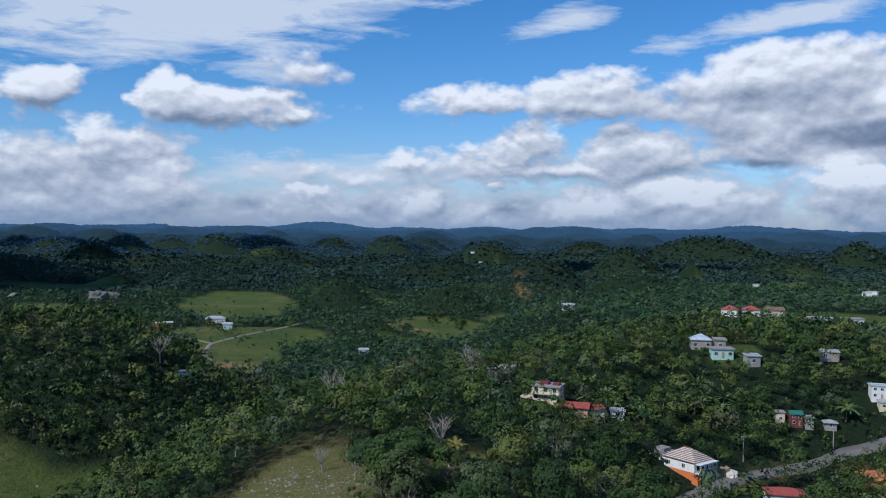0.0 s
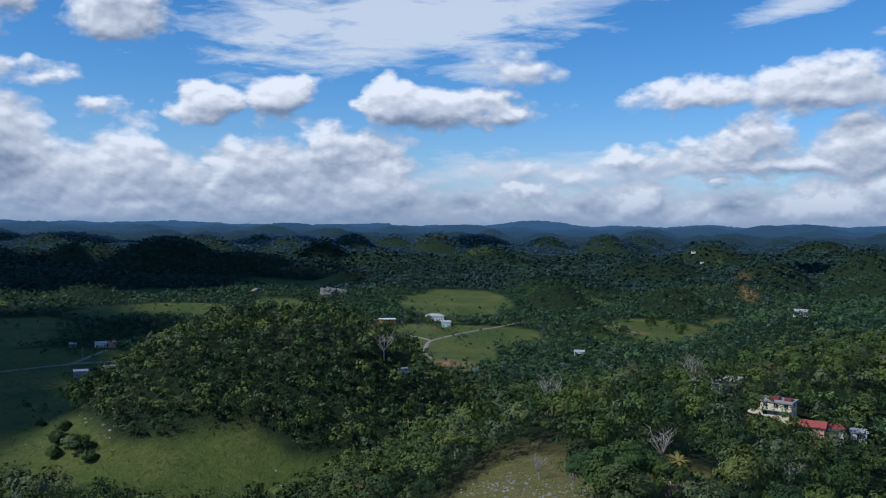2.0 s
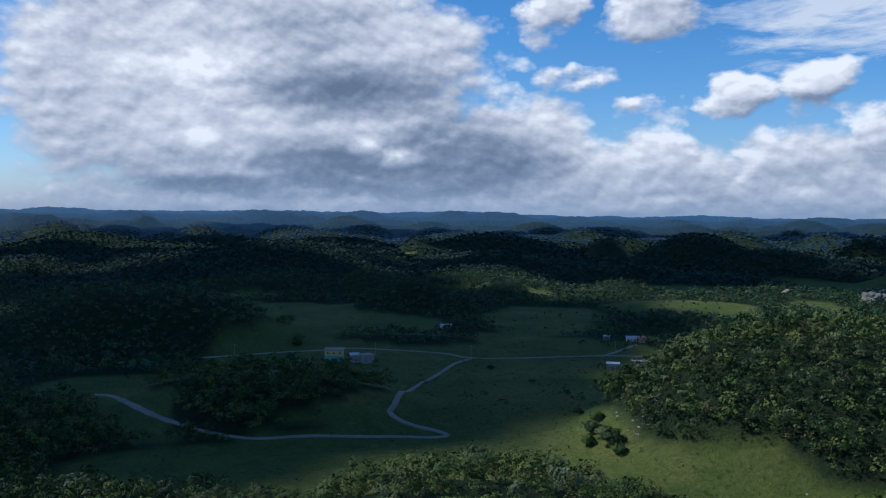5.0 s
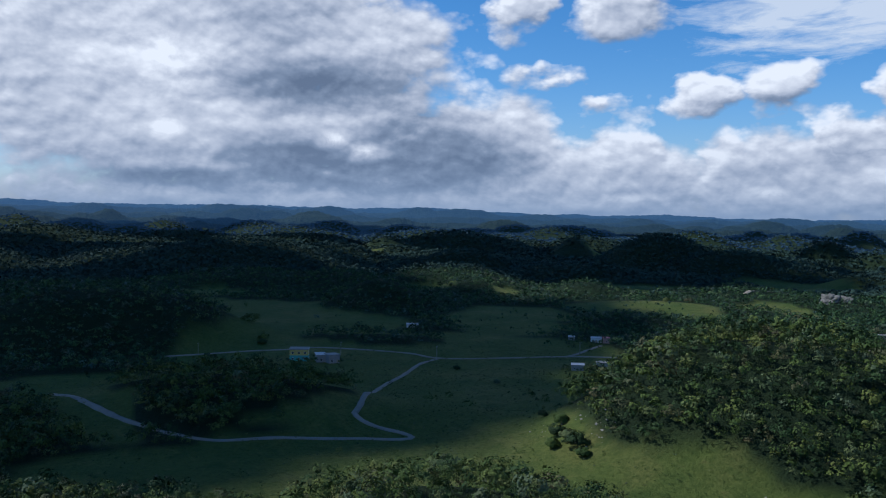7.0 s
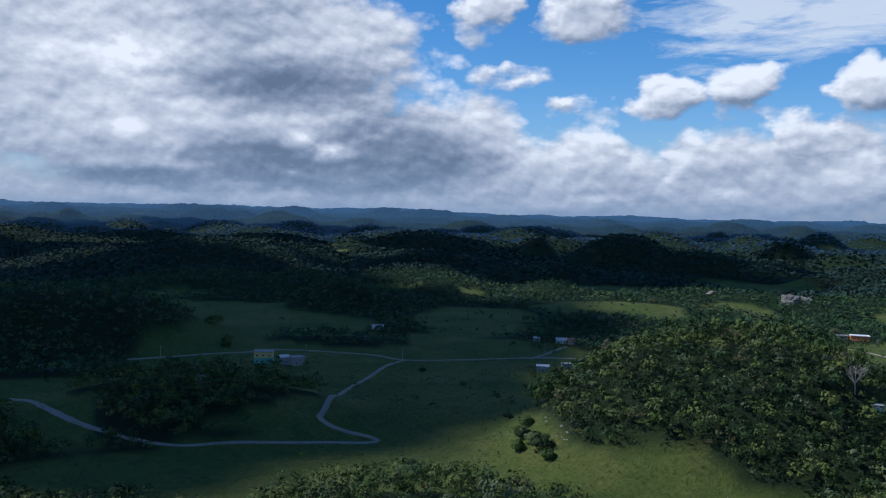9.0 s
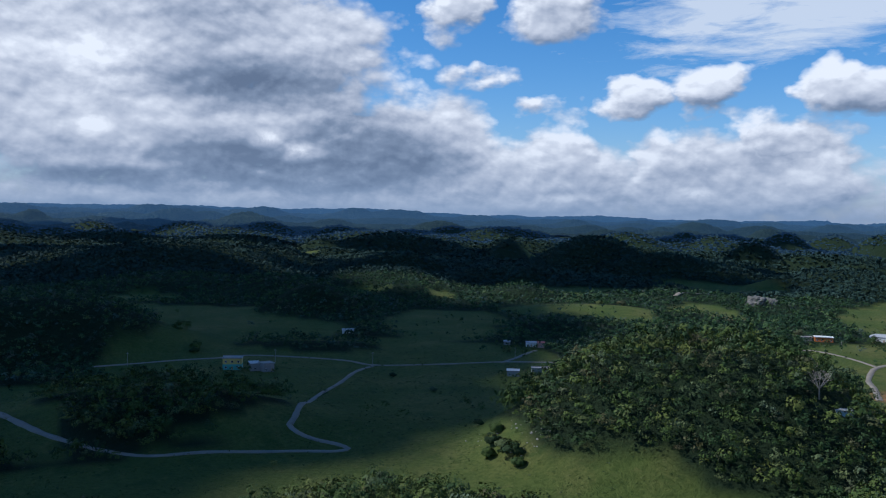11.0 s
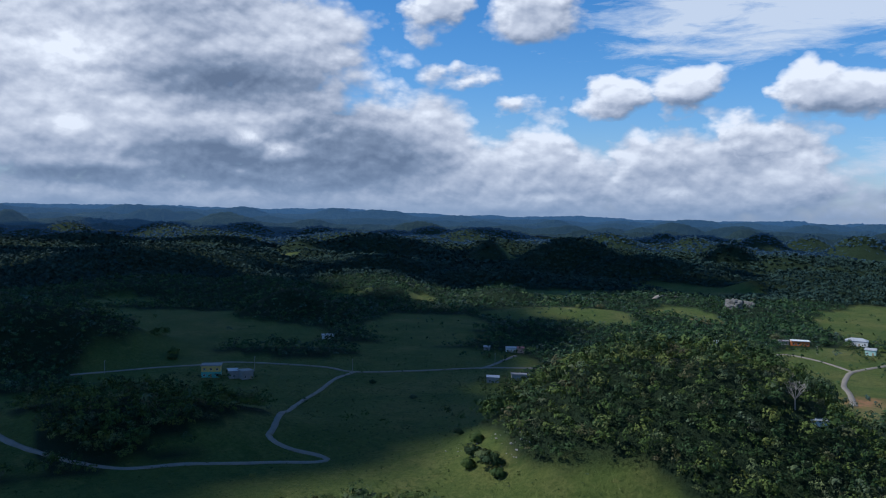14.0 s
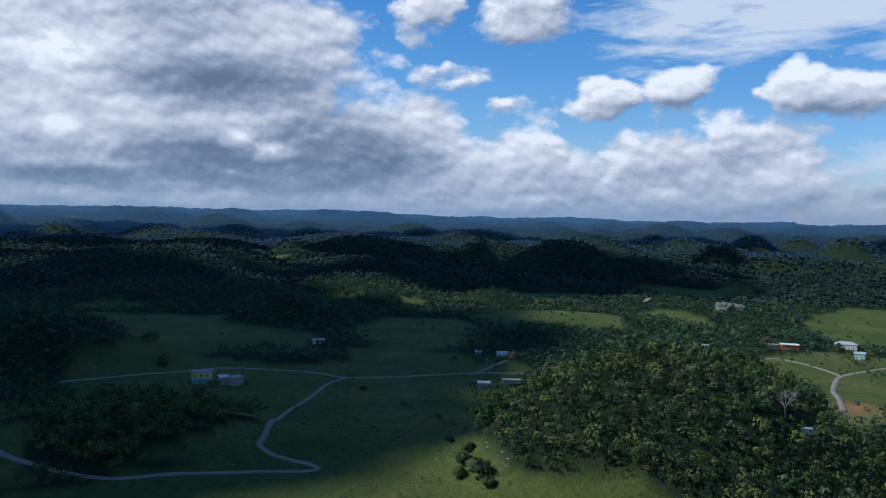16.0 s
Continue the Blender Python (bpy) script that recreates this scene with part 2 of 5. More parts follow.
# ---------------------------------------------------------------- clouds overhead that shade parts of the land
def cloud_material():
    mat = bpy.data.materials.new("cloud")
    mat.use_nodes = True
    n = Nodes(mat.node_tree)
    shader = mat.node_tree.nodes["Principled BSDF"]
    at = mat.node_tree.nodes.new("ShaderNodeTexCoord").outputs["Object"]
    mat.node_tree.links.new(n.mix(n.noise(at, 0.01, 5), (0.70, 0.72, 0.75, 1), (0.85, 0.85, 0.86, 1)), shader.inputs["Base Color"])
    shader.inputs["Roughness"].default_value = 1.0
    return mat


CLOUD = cloud_material()


def cloud(x, y, long, wide, turn, seed):
    """An unseen cumulus cloud, set towards the sun so that its shade falls round (x, y)."""
    pick = random.Random(seed)
    bm = bmesh.new()
    for k in range(34):
        a, r = pick.uniform(0, 2 * math.pi), math.sqrt(pick.uniform(0, 1)) * 0.88
        size = pick.uniform(0.30, 0.42) * min(long, wide) * (1.2 - 0.5 * r)
        m = Matrix.Translation((math.cos(a) * r * long, math.sin(a) * r * wide, pick.uniform(0.0, 0.3) * size)) @ Matrix.Diagonal((size * 1.25, size * 1.25, size * 0.6, 1))
        bmesh.ops.create_icosphere(bm, subdivisions=2, radius=1.0, matrix=m)
    for v in bm.verts:
        v.co += v.normal * noise.fractal(v.co * 0.014, 0.6, 2.0, 4) * 26
        v.co.z = max(v.co.z, -14 + 6 * noise.noise(v.co * 0.02))
    mesh = bpy.data.meshes.new("cloud")
    bm.to_mesh(mesh)
    bm.free()
    mesh.materials.append(CLOUD)
    ob = new("cloud", mesh)
    rise = 2600.0 / to_sun.z
    ob.matrix_world = pose(x + to_sun.x * rise, y + to_sun.y * rise, 2600, 0, 0, turn)
    return tagged(ob, "unseen white cumulus cloud set high up to shade the valley", "cloud", "clouds overhead")


# added clouds out of view, sited by where the land is to be darker
SHADES = [(-860, 850, 150, 90, 45), (-1130, 760, 200, 110, 50), (-480, 1070, 120, 90, 0), (-290, 238, 62, 60, 0), (-900, 1420, 400, 150, 35), (-740, 560, 170, 130, 30), (-720, 1200, 330, 190, 25), (-590, 1010, 170, 120, 25), (-512, 235, 255, 255, 20), (-310, 118, 110, 60, 50), (-545, 470, 210, 185, 0), (-900, 430, 300, 230, 30), (-740, 950, 260, 150, 30), (-1500, 500, 300, 250, 0)]
SHADES += [(-232, 330, 46, 56, 0), (330, 1440, 150, 90, 0), (480, 1390, 60, 50, 0), (-1350, 1300, 260, 170, 45), (-1900, 1000, 420, 200, 30), (-1800, 1900, 600, 260, 45), (-1100, 2250, 420, 170, 25), (-650, 1560, 190, 90, 20), (-350, 2450, 330, 120, 5), (900, 2500, 420, 150, -20), (-2500, 1500, 500, 350, 55)]
for k, spec in enumerate(SHADES):
    cloud(*spec, 11 + k)

# ---------------------------------------------------------------- materials
def material(name):
    mat = bpy.data.materials.new(name)
    mat.use_nodes = True
    mat.node_tree.nodes.clear()
    return mat, Nodes(mat.node_tree)


def finish(n, colour, rough=0.8, bump=None, bump_strength=0.3, bump_distance=0.1, metal=0.0, spec=0.3):
    shader = n.add("ShaderNodeBsdfPrincipled", {"Roughness": rough, "Metallic": metal, "Specular IOR Level": spec, "Base Color": colour})
    if bump is not None:
        node = n.add("ShaderNodeBump", {"Height": bump, "Strength": bump_strength, "Distance": bump_distance})
        n.tree.links.new(node.outputs[0], shader.inputs["Normal"])
    n.add("ShaderNodeOutputMaterial", {"Surface": shader.outputs[0]})
    return shader


def place_of(n):
    return n.tree.nodes.new("ShaderNodeTexCoord").outputs["Object"]


def ground_material():
    mat, n = material("ground")
    at = n.tree.nodes.new("ShaderNodeNewGeometry").outputs["Position"]
    cover = n.tree.nodes.new("ShaderNodeAttribute")
    cover.attribute_name = "cover"
    parts = n.add("ShaderNodeSeparateColor", {0: cover.outputs["Color"]}).outputs
    broad, fine = n.noise(at, 0.02, 5), n.noise(at, 0.55, 7, 0.75)
    tufts = n.noise(at, 0.16, 7, 0.7)
    grass = n.ramp(broad, [(0.3, (0.056, 0.092, 0.022)), (0.5, (0.088, 0.114, 0.029)), (0.68, (0.138, 0.138, 0.045))])
    grass = n.mix(n.math("MULTIPLY_ADD", fine, 3.2, -1.35, clamp=True), grass, (0.038, 0.062, 0.014, 1))
    grass = n.mix(n.math("MULTIPLY_ADD", tufts, 5.0, -2.9, clamp=True), grass, (0.15, 0.145, 0.05, 1))
    grass = n.mix(n.math("MULTIPLY_ADD", n.noise(at, 0.07, 6, 0.7), -6.0, 2.8, clamp=True), grass, (0.045, 0.074, 0.018, 1))
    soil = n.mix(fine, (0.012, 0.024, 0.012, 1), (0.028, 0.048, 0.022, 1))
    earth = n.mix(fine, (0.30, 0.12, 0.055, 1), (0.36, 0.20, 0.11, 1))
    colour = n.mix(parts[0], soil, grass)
    bare = n.math("MULTIPLY", parts[1], n.math("MULTIPLY_ADD", tufts, 5.0, -1.9, clamp=True))
    colour = n.mix(bare, colour, earth)
    dry = n.math("MULTIPLY", parts[2], n.math("MULTIPLY_ADD", fine, 3.0, -0.8, clamp=True))
    colour = n.mix(dry, colour, (0.175, 0.150, 0.058, 1))
    rough_cover = n.math("MULTIPLY_ADD", parts[0], -1.2, 2.2)
    finish(n, colour, 0.9, n.math("MULTIPLY", n.math("ADD", fine, tufts), rough_cover), 0.9, 1.2, spec=0.1)
    return mat


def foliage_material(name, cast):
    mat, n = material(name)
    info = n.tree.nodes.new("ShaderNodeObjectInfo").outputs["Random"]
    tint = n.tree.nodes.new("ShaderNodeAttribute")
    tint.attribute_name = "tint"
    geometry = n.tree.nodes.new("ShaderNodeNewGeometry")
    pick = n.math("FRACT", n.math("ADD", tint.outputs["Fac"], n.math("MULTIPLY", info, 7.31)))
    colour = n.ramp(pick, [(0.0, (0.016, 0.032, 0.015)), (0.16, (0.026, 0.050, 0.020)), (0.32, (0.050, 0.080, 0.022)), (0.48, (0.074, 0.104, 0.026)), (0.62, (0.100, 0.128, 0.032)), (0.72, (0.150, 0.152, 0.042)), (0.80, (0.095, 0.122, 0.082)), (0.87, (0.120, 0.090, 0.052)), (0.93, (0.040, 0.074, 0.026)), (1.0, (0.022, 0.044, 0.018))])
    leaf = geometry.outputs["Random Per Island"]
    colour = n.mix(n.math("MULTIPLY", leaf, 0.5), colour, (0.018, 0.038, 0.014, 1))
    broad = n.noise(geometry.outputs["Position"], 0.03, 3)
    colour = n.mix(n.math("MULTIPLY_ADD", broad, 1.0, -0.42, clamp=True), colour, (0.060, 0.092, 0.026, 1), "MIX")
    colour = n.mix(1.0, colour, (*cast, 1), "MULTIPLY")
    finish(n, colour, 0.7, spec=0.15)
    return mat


def simple(name, a, b, scale=1.0, rough=0.8, bump=0.2, metal=0.0, dirt=0.0):
    mat, n = material(name)
    at = place_of(n)
    fine, broad = n.noise(at, 6.0 * scale, 6, 0.65), n.noise(at, 0.5 * scale, 4)
    colour = n.mix(n.math("MULTIPLY_ADD", broad, 2.0, -0.5, clamp=True), (*a, 1), (*b, 1))
    colour = n.mix(n.math("MULTIPLY", fine, 0.25), colour, (b[0] * 0.55, b[1] * 0.55, b[2] * 0.5, 1))
    if dirt:
        stain = n.math("MULTIPLY_ADD", n.noise(at, 1.3 * scale, 7, 0.7), 4.0, -2.2, clamp=True)
        colour = n.mix(n.math("MULTIPLY", stain, dirt), colour, (0.10, 0.085, 0.065, 1))
    finish(n, colour, rough, fine, bump, 0.03, metal)
    return mat


GROUND = ground_material()
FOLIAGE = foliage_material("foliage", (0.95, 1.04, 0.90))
# the bluer cast paints distance haze into these leaves
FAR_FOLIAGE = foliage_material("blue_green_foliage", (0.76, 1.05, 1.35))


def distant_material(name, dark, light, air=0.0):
    """Woods too far off to tell leaves apart; blue haze is painted in, air sets its glow."""
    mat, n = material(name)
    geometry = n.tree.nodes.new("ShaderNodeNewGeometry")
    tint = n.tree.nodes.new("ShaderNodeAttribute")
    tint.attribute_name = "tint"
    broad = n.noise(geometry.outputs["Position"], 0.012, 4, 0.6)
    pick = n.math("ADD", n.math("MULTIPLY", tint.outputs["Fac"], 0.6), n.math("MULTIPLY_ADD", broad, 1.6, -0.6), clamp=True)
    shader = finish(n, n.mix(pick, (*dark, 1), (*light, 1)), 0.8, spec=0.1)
    # emission imitates blue haze, the woods themselves give no light
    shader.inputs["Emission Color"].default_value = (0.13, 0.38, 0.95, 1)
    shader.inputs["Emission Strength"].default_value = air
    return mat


# base colours bluer than the leaves, as painted haze
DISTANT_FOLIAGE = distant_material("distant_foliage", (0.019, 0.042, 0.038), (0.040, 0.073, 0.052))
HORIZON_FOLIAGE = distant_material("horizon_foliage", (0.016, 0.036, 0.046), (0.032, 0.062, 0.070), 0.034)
BARK = simple("bark", (0.13, 0.105, 0.08), (0.22, 0.19, 0.155), 2.0, 0.9)
GREY_WOOD = simple("dry_wood", (0.24, 0.215, 0.19), (0.33, 0.30, 0.27), 2.0, 0.9)
ROADSTONE = simple("road_stone", (0.19, 0.165, 0.135), (0.26, 0.23, 0.19), 0.5, 0.95)
ASPHALT = simple("asphalt", (0.11, 0.105, 0.10), (0.19, 0.18, 0.165), 0.4, 0.9)
LIMESTONE = simple("limestone", (0.20, 0.195, 0.18), (0.30, 0.29, 0.27), 0.6, 0.9, 0.6)


# ---------------------------------------------------------------- the lie of the land
def mound(x, y, cx, cy, rx, ry, turn=0.0, power=2.0):
    c, s = math.cos(radians(turn)), math.sin(radians(turn))
    u, v = ((x - cx) * c + (y - cy) * s) / rx, (-(x - cx) * s + (y - cy) * c) / ry
    return np.exp(-np.power(u * u + v * v + 1e-9, power / 2))


# wooded hills: x, y, height over the valley floor, half length, half width, turn of the long side (degrees)
NEAR_HILLS = [
    (-152, 314, 42, 66, 57, 25), (-88, 305, 13, 42, 36, 0), (-136, 133, 27, 50, 34, 45), (-340, 200, 13, 70, 36, 36), (-562, 232, 34, 90, 52, 67), (-215, 440, 6, 40, 30, 0), (-440, 700, 7, 75, 60, 40),
]
VALLEY_HILLS = [  # knolls between the pastures
    (-616, 514, 25, 37, 29, 50), (-458, 373, 3, 40, 15, 51), (-670, 690, 14, 34, 27, 44), (-558, 753, 15, 37, 26, 37), (-379, 579, 8, 43, 13, 33), (-504, 957, 9, 31, 22, 28),
    (-355, 736, 7, 26, 15, 26), (-321, 875, 7, 41, 29, 20), (-102, 874, 25, 32, 23, 7), (-54, 653, 16, 19, 11, 5), (12, 830, 27, 33, 20, -1), (-313, 1140, 17, 68, 41, 15),
    (-414, 1128, 16, 44, 26, 20),
]
WEST_HILLS = [  # the hills behind the valley
    (-1058, 633, 43, 148, 133, 59), (-1209, 559, 24, 98, 98, 65), (-1068, 797, 33, 77, 77, 53), (-740, 1191, 54, 88, 79, 32), (-1280, 1269, 43, 123, 86, 45), (-1336, 1134, 36, 55, 44, 50),
    (-1022, 1336, 45, 40, 36, 37), (-864, 879, 31, 77, 46, 44), (-605, 1164, 33, 89, 54, 27), (-510, 1187, 19, 47, 28, 23), (-617, 1522, 51, 52, 46, 22), (-519, 1516, 32, 67, 40, 19),
]
NORTH_HILLS = [  # the hills behind the village
    (-292, 1471, 45, 75, 67, 11), (-3, 1220, 36, 89, 45, 0), (129, 1113, 42, 53, 32, -7), (87, 1748, 52, 73, 44, -3), (261, 1222, 53, 56, 33, -12), (319, 1105, 49, 17, 13, -16),
    (554, 1817, 67, 149, 75, -17), (738, 1532, 64, 62, 56, -26), (487, 1206, 46, 75, 45, -22), (199, 878, 36, 61, 31, -13), (380, 871, 32, 65, 32, -24),
]
FAR_HILLS = [  # the last hills before the horizon
    (-556, 2129, 60, 71, 64, 15), (-815, 2574, 46, 71, 64, 18), (-863, 2346, 52, 65, 59, 20), (-948, 2095, 43, 54, 49, 24), (-1056, 2155, 47, 50, 45, 26), (-302, 2381, 51, 63, 57, 7),
    (-141, 2296, 60, 72, 65, 4), (347, 2071, 55, 88, 70, -10), (-1890, 659, 39, 126, 101, 71), (-1872, 954, 33, 143, 114, 63), (-2055, 1426, 37, 183, 147, 55), (-1665, 1589, 36, 145, 116, 46),
    (-1607, 2046, 45, 150, 120, 38), (-1096, 1909, 50, 104, 83, 30),
]


def dice(i, j, k):
    v = np.sin(i * 127.1 + j * 311.7 + k * 74.7) * 43758.5453
    return v - np.floor(v)


def karst(x, y, cell, seed, low, high):
    """Round limestone hills, one to a cell, each at a place and of a size of its own."""
    total = np.zeros_like(x)
    ci, cj = np.floor(x / cell), np.floor(y / cell)
    for di in (-1, 0, 1):
        for dj in (-1, 0, 1):
            i, j = ci + di, cj + dj
            px, py = (i + 0.15 + 0.7 * dice(i, j, seed)) * cell, (j + 0.15 + 0.7 * dice(i, j, seed + 1)) * cell
            r = cell * (0.32 + 0.30 * dice(i, j, seed + 2))
            h = low + (high - low) * dice(i, j, seed + 3) ** 1.2
            total = np.maximum(total, h * np.exp(-(((x - px) ** 2 + (y - py) ** 2) / r**2) ** 1.35))
    return total


def step(a, b, v):
    t = np.clip((v - a) / (b - a), 0, 1)
    return t * t * (3 - 2 * t)


def wave(x, y, size, seed):
    """Smooth value noise, 0 to 1."""
    u, v = x / size, y / size
    i, j = np.floor(u), np.floor(v)
    fu, fv = u - i, v - j
    fu, fv = fu * fu * (3 - 2 * fu), fv * fv * (3 - 2 * fv)
    a, b = dice(i, j, seed), dice(i + 1, j, seed)
    c, d = dice(i, j + 1, seed), dice(i + 1, j + 1, seed)
    return (a * (1 - fu) + b * fu) * (1 - fv) + (c * (1 - fu) + d * fu) * fv


def height(x, y):
    x, y = np.asarray(x, float), np.asarray(y, float)
    far = np.hypot(x, y)
    base = 44 * np.maximum(mound(x, y, 75, 175, 155, 130, 0, 6), 0.72 * (1 - 0.45 * step(640, 1100, y)) * step(-30, 70, x - 0.6 * np.clip(y - 520, 0, 310)) * np.maximum(step(360, 500, y), step(20, 90, x)))
    base = base + 10 * mound(x, y, 110, 300, 90, 80, 0, 3) - 20 * mound(x, y, 84, 145, 62, 88, 0, 4)
    for cx, cy, h, rx, ry, turn in NEAR_HILLS:
        base = base + h * mound(x, y, cx, cy, rx, ry, turn, 3.0)
    domes = np.maximum(base, 0.0) ** 4
    for cx, cy, h, rx, ry, turn in VALLEY_HILLS + WEST_HILLS + NORTH_HILLS + FAR_HILLS:
        domes = domes + (h * mound(x, y, cx, cy, rx, ry, turn, 2.5)) ** 4
    open_mid = 1 - fields(x, y, 1.35, 0.4)
    low = step(780, 1150, far) * open_mid * karst(x, y, 165.0, 3.0, 4, 26) * (1 - step(1500, 1900, far))
    high = step(1450, 1900, far) * karst(x, y, 240.0, 8.0, 8, 30 + 26 * step(1900, 2700, far)) * (1 - step(2850, 3050, far))
    z = 3 + (domes + low**4 + high**4 + 1e-6) ** 0.25 + np.minimum(base, 0.0)
    return z + 1.6 * (wave(x, y, 37.0, 1.0) - 0.5) * step(60, 200, far) + 2.5 * (wave(x, y, 90.0, 2.0) - 0.5)


# open grassland: x, y, half length, half width, turn
VALLEY = [(-330, 322, 130, 72, 35), (-290, 245, 70, 50, 40), (-500, 335, 120, 62, 30), (-245, 168, 95, 45, 50), (-285, 285, 85, 62, 40), (-395, 400, 105, 75, 35), (-595, 365, 130, 82, 35), (-445, 300, 70, 60, 35), (-150, 246, 62, 30, 10), (-205, 272, 55, 36, 30), (-420, 180, 60, 40, 60), (-250, 355, 45, 50, 0), (-690, 440, 95, 40, 32), (-480, 545, 55, 95, 41), (-812, 452, 42, 34, 60), (-372, 147, 56, 15, 0)]
EAST = [(-437, 684, 78, 52, 33), (-575, 880, 105, 55, 40), (-480, 1060, 95, 70, 0), (-372, 800, 34, 76, 25), (-155, 618, 78, 82, 0), (-209, 896, 58, 165, 13), (-122, 505, 30, 66, 0), (-75, 940, 30, 60, 5), (-21, 131, 12, 32, 6), (0, 146, 7, 16, 0), (248, 512, 34, 36, 0), (95, 434, 15, 28, -12), (84, 251, 12, 7, 20)]
NORTH = [(143, 455, 13, 22, -15), (232, 440, 30, 56, -27), (-115, 251, 55, 30, 0), (-18, 700, 60, 84, 0), (92, 850, 12, 60, -6), (-165, 1240, 40, 25, 0), (-705, 665, 26, 16, 44), (-640, 716, 18, 30, 44), (-262, 905, 34, 40, 15), (60, 770, 22, 50, -4)]
FAR_FIELDS = [(185, 765, 26, 50, -13), (-190, 1430, 42, 22, 3), (-150, 1600, 40, 20, 5), (330, 870, 30, 60, -20), (345, 680, 25, 60, -27), (390, 1040, 90, 25, -20), (530, 1580, 60, 22, -18), (-868, 1877, 60, 24, 25), (-1608, 1352, 70, 26, 50), (-1330, 1400, 150, 22, 45), (-470, 1400, 50, 22, 20), (-510, 1730, 60, 24, 17), (-800, 1000, 70, 50, 38)]
WOODS = [(-345, 202, 58, 27, 36), (-456, 374, 50, 20, 51), (-150, 312, 72, 56, 25), (-379, 582, 66, 20, 33), (-612, 510, 54, 42, 50), (-562, 232, 84, 48, 67), (-54, 650, 30, 24, 5), (-252, 662, 26, 34, 0), (-136, 133, 56, 32, 45), (-321, 880, 62, 44, 20), (-355, 738, 38, 24, 26), (-236, 742, 16, 22, 0), (-102, 870, 42, 34, 7), (-505, 958, 40, 30, 28), (28, 832, 34, 40, 0), (-545, 640, 40, 14, 40)]


def spot(x, y, cx, cy, rx, ry, turn, edge):
    c, s = math.cos(radians(turn)), math.sin(radians(turn))
    u, v = ((x - cx) * c + (y - cy) * s) / rx, (-(x - cx) * s + (y - cy) * c) / ry
    return 1 - step(1 - edge, 1 + edge, np.hypot(u, v))


def fields(x, y, grow=1.0, edge=0.06):
    """1 on grassland, 0 in the woods."""
    x, y = np.asarray(x, float), np.asarray(y, float)
    bend = 17 * (wave(x, y, 55.0, 11.0) - 0.5) + 16 * (wave(x, y, 19.0, 14.0) - 0.5)
    near = np.clip(np.hypot(x, y) / 250, 0.25, 1.0)
    px, py = x + bend * near, y - bend * near
    open_land = np.zeros_like(px)
    for cx, cy, rx, ry, turn in VALLEY + EAST + NORTH + FAR_FIELDS:
        open_land = np.maximum(open_land, spot(px, py, cx, cy, rx * grow, ry * grow, turn, edge))
    for cx, cy, rx, ry, turn in WOODS if grow == 1.0 else ():
        open_land = open_land * (1 - spot(px, py, cx, cy, rx, ry, turn, 0.06))
    patches = step(0.87, 0.90, wave(x, y, 105.0, 51.0)) * step(0.45, 0.5, wave(x, y, 41.0, 53.0)) * step(1150, 1300, np.hypot(x, y)) * (1 - step(1800, 1900, np.hypot(x, y)))
    return np.maximum(open_land, patches) if grow == 1.0 else open_land


BARE = [(-19, 690, 12, 8, 0), (92, 1085, 15, 8, 0), (94, 1010, 6, 44, 2), (95.5, 190, 8, 3.6, -60), (-121, 494, 15, 17, 0), (2, 140, 4, 3, 0), (-345, 765, 16, 9, 40), (-39, 729, 14, 8, 0), (2, 628, 14, 6, 0), (640, 1560, 30, 20, 0), (0, 150, 3, 3, 0)]


# parched, stony grass
DRY = [(-21, 136, 16, 36, 6), (1, 150, 9, 12, 0), (228, 455, 28, 30, 0), (-335, 770, 24, 14, 40), (-110, 470, 14, 40, 0), (72, 192, 12, 3, 25)]


def bare_earth(x, y, places=BARE):
    total = np.zeros_like(x)
    for cx, cy, rx, ry, turn in places:
        total = np.maximum(total, spot(x + 6 * (wave(x, y, 14.0, 21.0) - 0.5), y, cx, cy, rx, ry, turn, 0.4))
    return total


def grid_mesh(name, verts, faces, mat):
    mesh = bpy.data.meshes.new(name)
    mesh.vertices.add(len(verts))
    mesh.vertices.foreach_set("co", np.asarray(verts, np.float32).ravel())
    faces = np.asarray(faces, np.int32)
    count, sides = faces.shape
    mesh.loops.add(count * sides)
    mesh.loops.foreach_set("vertex_index", faces.ravel())
    mesh.polygons.add(count)
    mesh.polygons.foreach_set("loop_start", np.arange(0, count * sides, sides, dtype=np.int32))
    mesh.polygons.foreach_set("loop_total", np.full(count, sides, np.int32))
    mesh.update(calc_edges=True)
    mesh.materials.append(mat)
    return mesh


def build_ground():
    turn = np.concatenate([np.arange(-36, 84, 0.36), np.arange(84, 324, 3.0)])
    rings = 20 * np.power(1.022, np.arange(0, 300))
    rings = np.concatenate([[0.05, 3.0, 8.0, 14.0], rings[rings < 4900]])
    a, r = np.meshgrid(np.radians(turn), rings)
    x, y = -np.sin(a) * r, np.cos(a) * r
    z = height(x, y)
    rows, cols = x.shape
    i = np.arange(rows - 1)[:, None] * cols + np.arange(cols)[None, :]
    j = np.arange(rows - 1)[:, None] * cols + (np.arange(cols)[None, :] + 1) % cols
    quads = np.stack([i, i + cols, j + cols, j], -1).reshape(-1, 4)
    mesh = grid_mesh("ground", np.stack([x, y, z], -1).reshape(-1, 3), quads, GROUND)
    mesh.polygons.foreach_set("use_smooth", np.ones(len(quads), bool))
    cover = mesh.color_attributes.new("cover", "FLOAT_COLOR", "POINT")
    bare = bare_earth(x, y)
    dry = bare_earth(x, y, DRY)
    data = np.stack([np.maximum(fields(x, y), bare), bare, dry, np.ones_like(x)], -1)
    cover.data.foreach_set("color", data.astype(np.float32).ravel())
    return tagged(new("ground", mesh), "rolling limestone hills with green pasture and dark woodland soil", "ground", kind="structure")


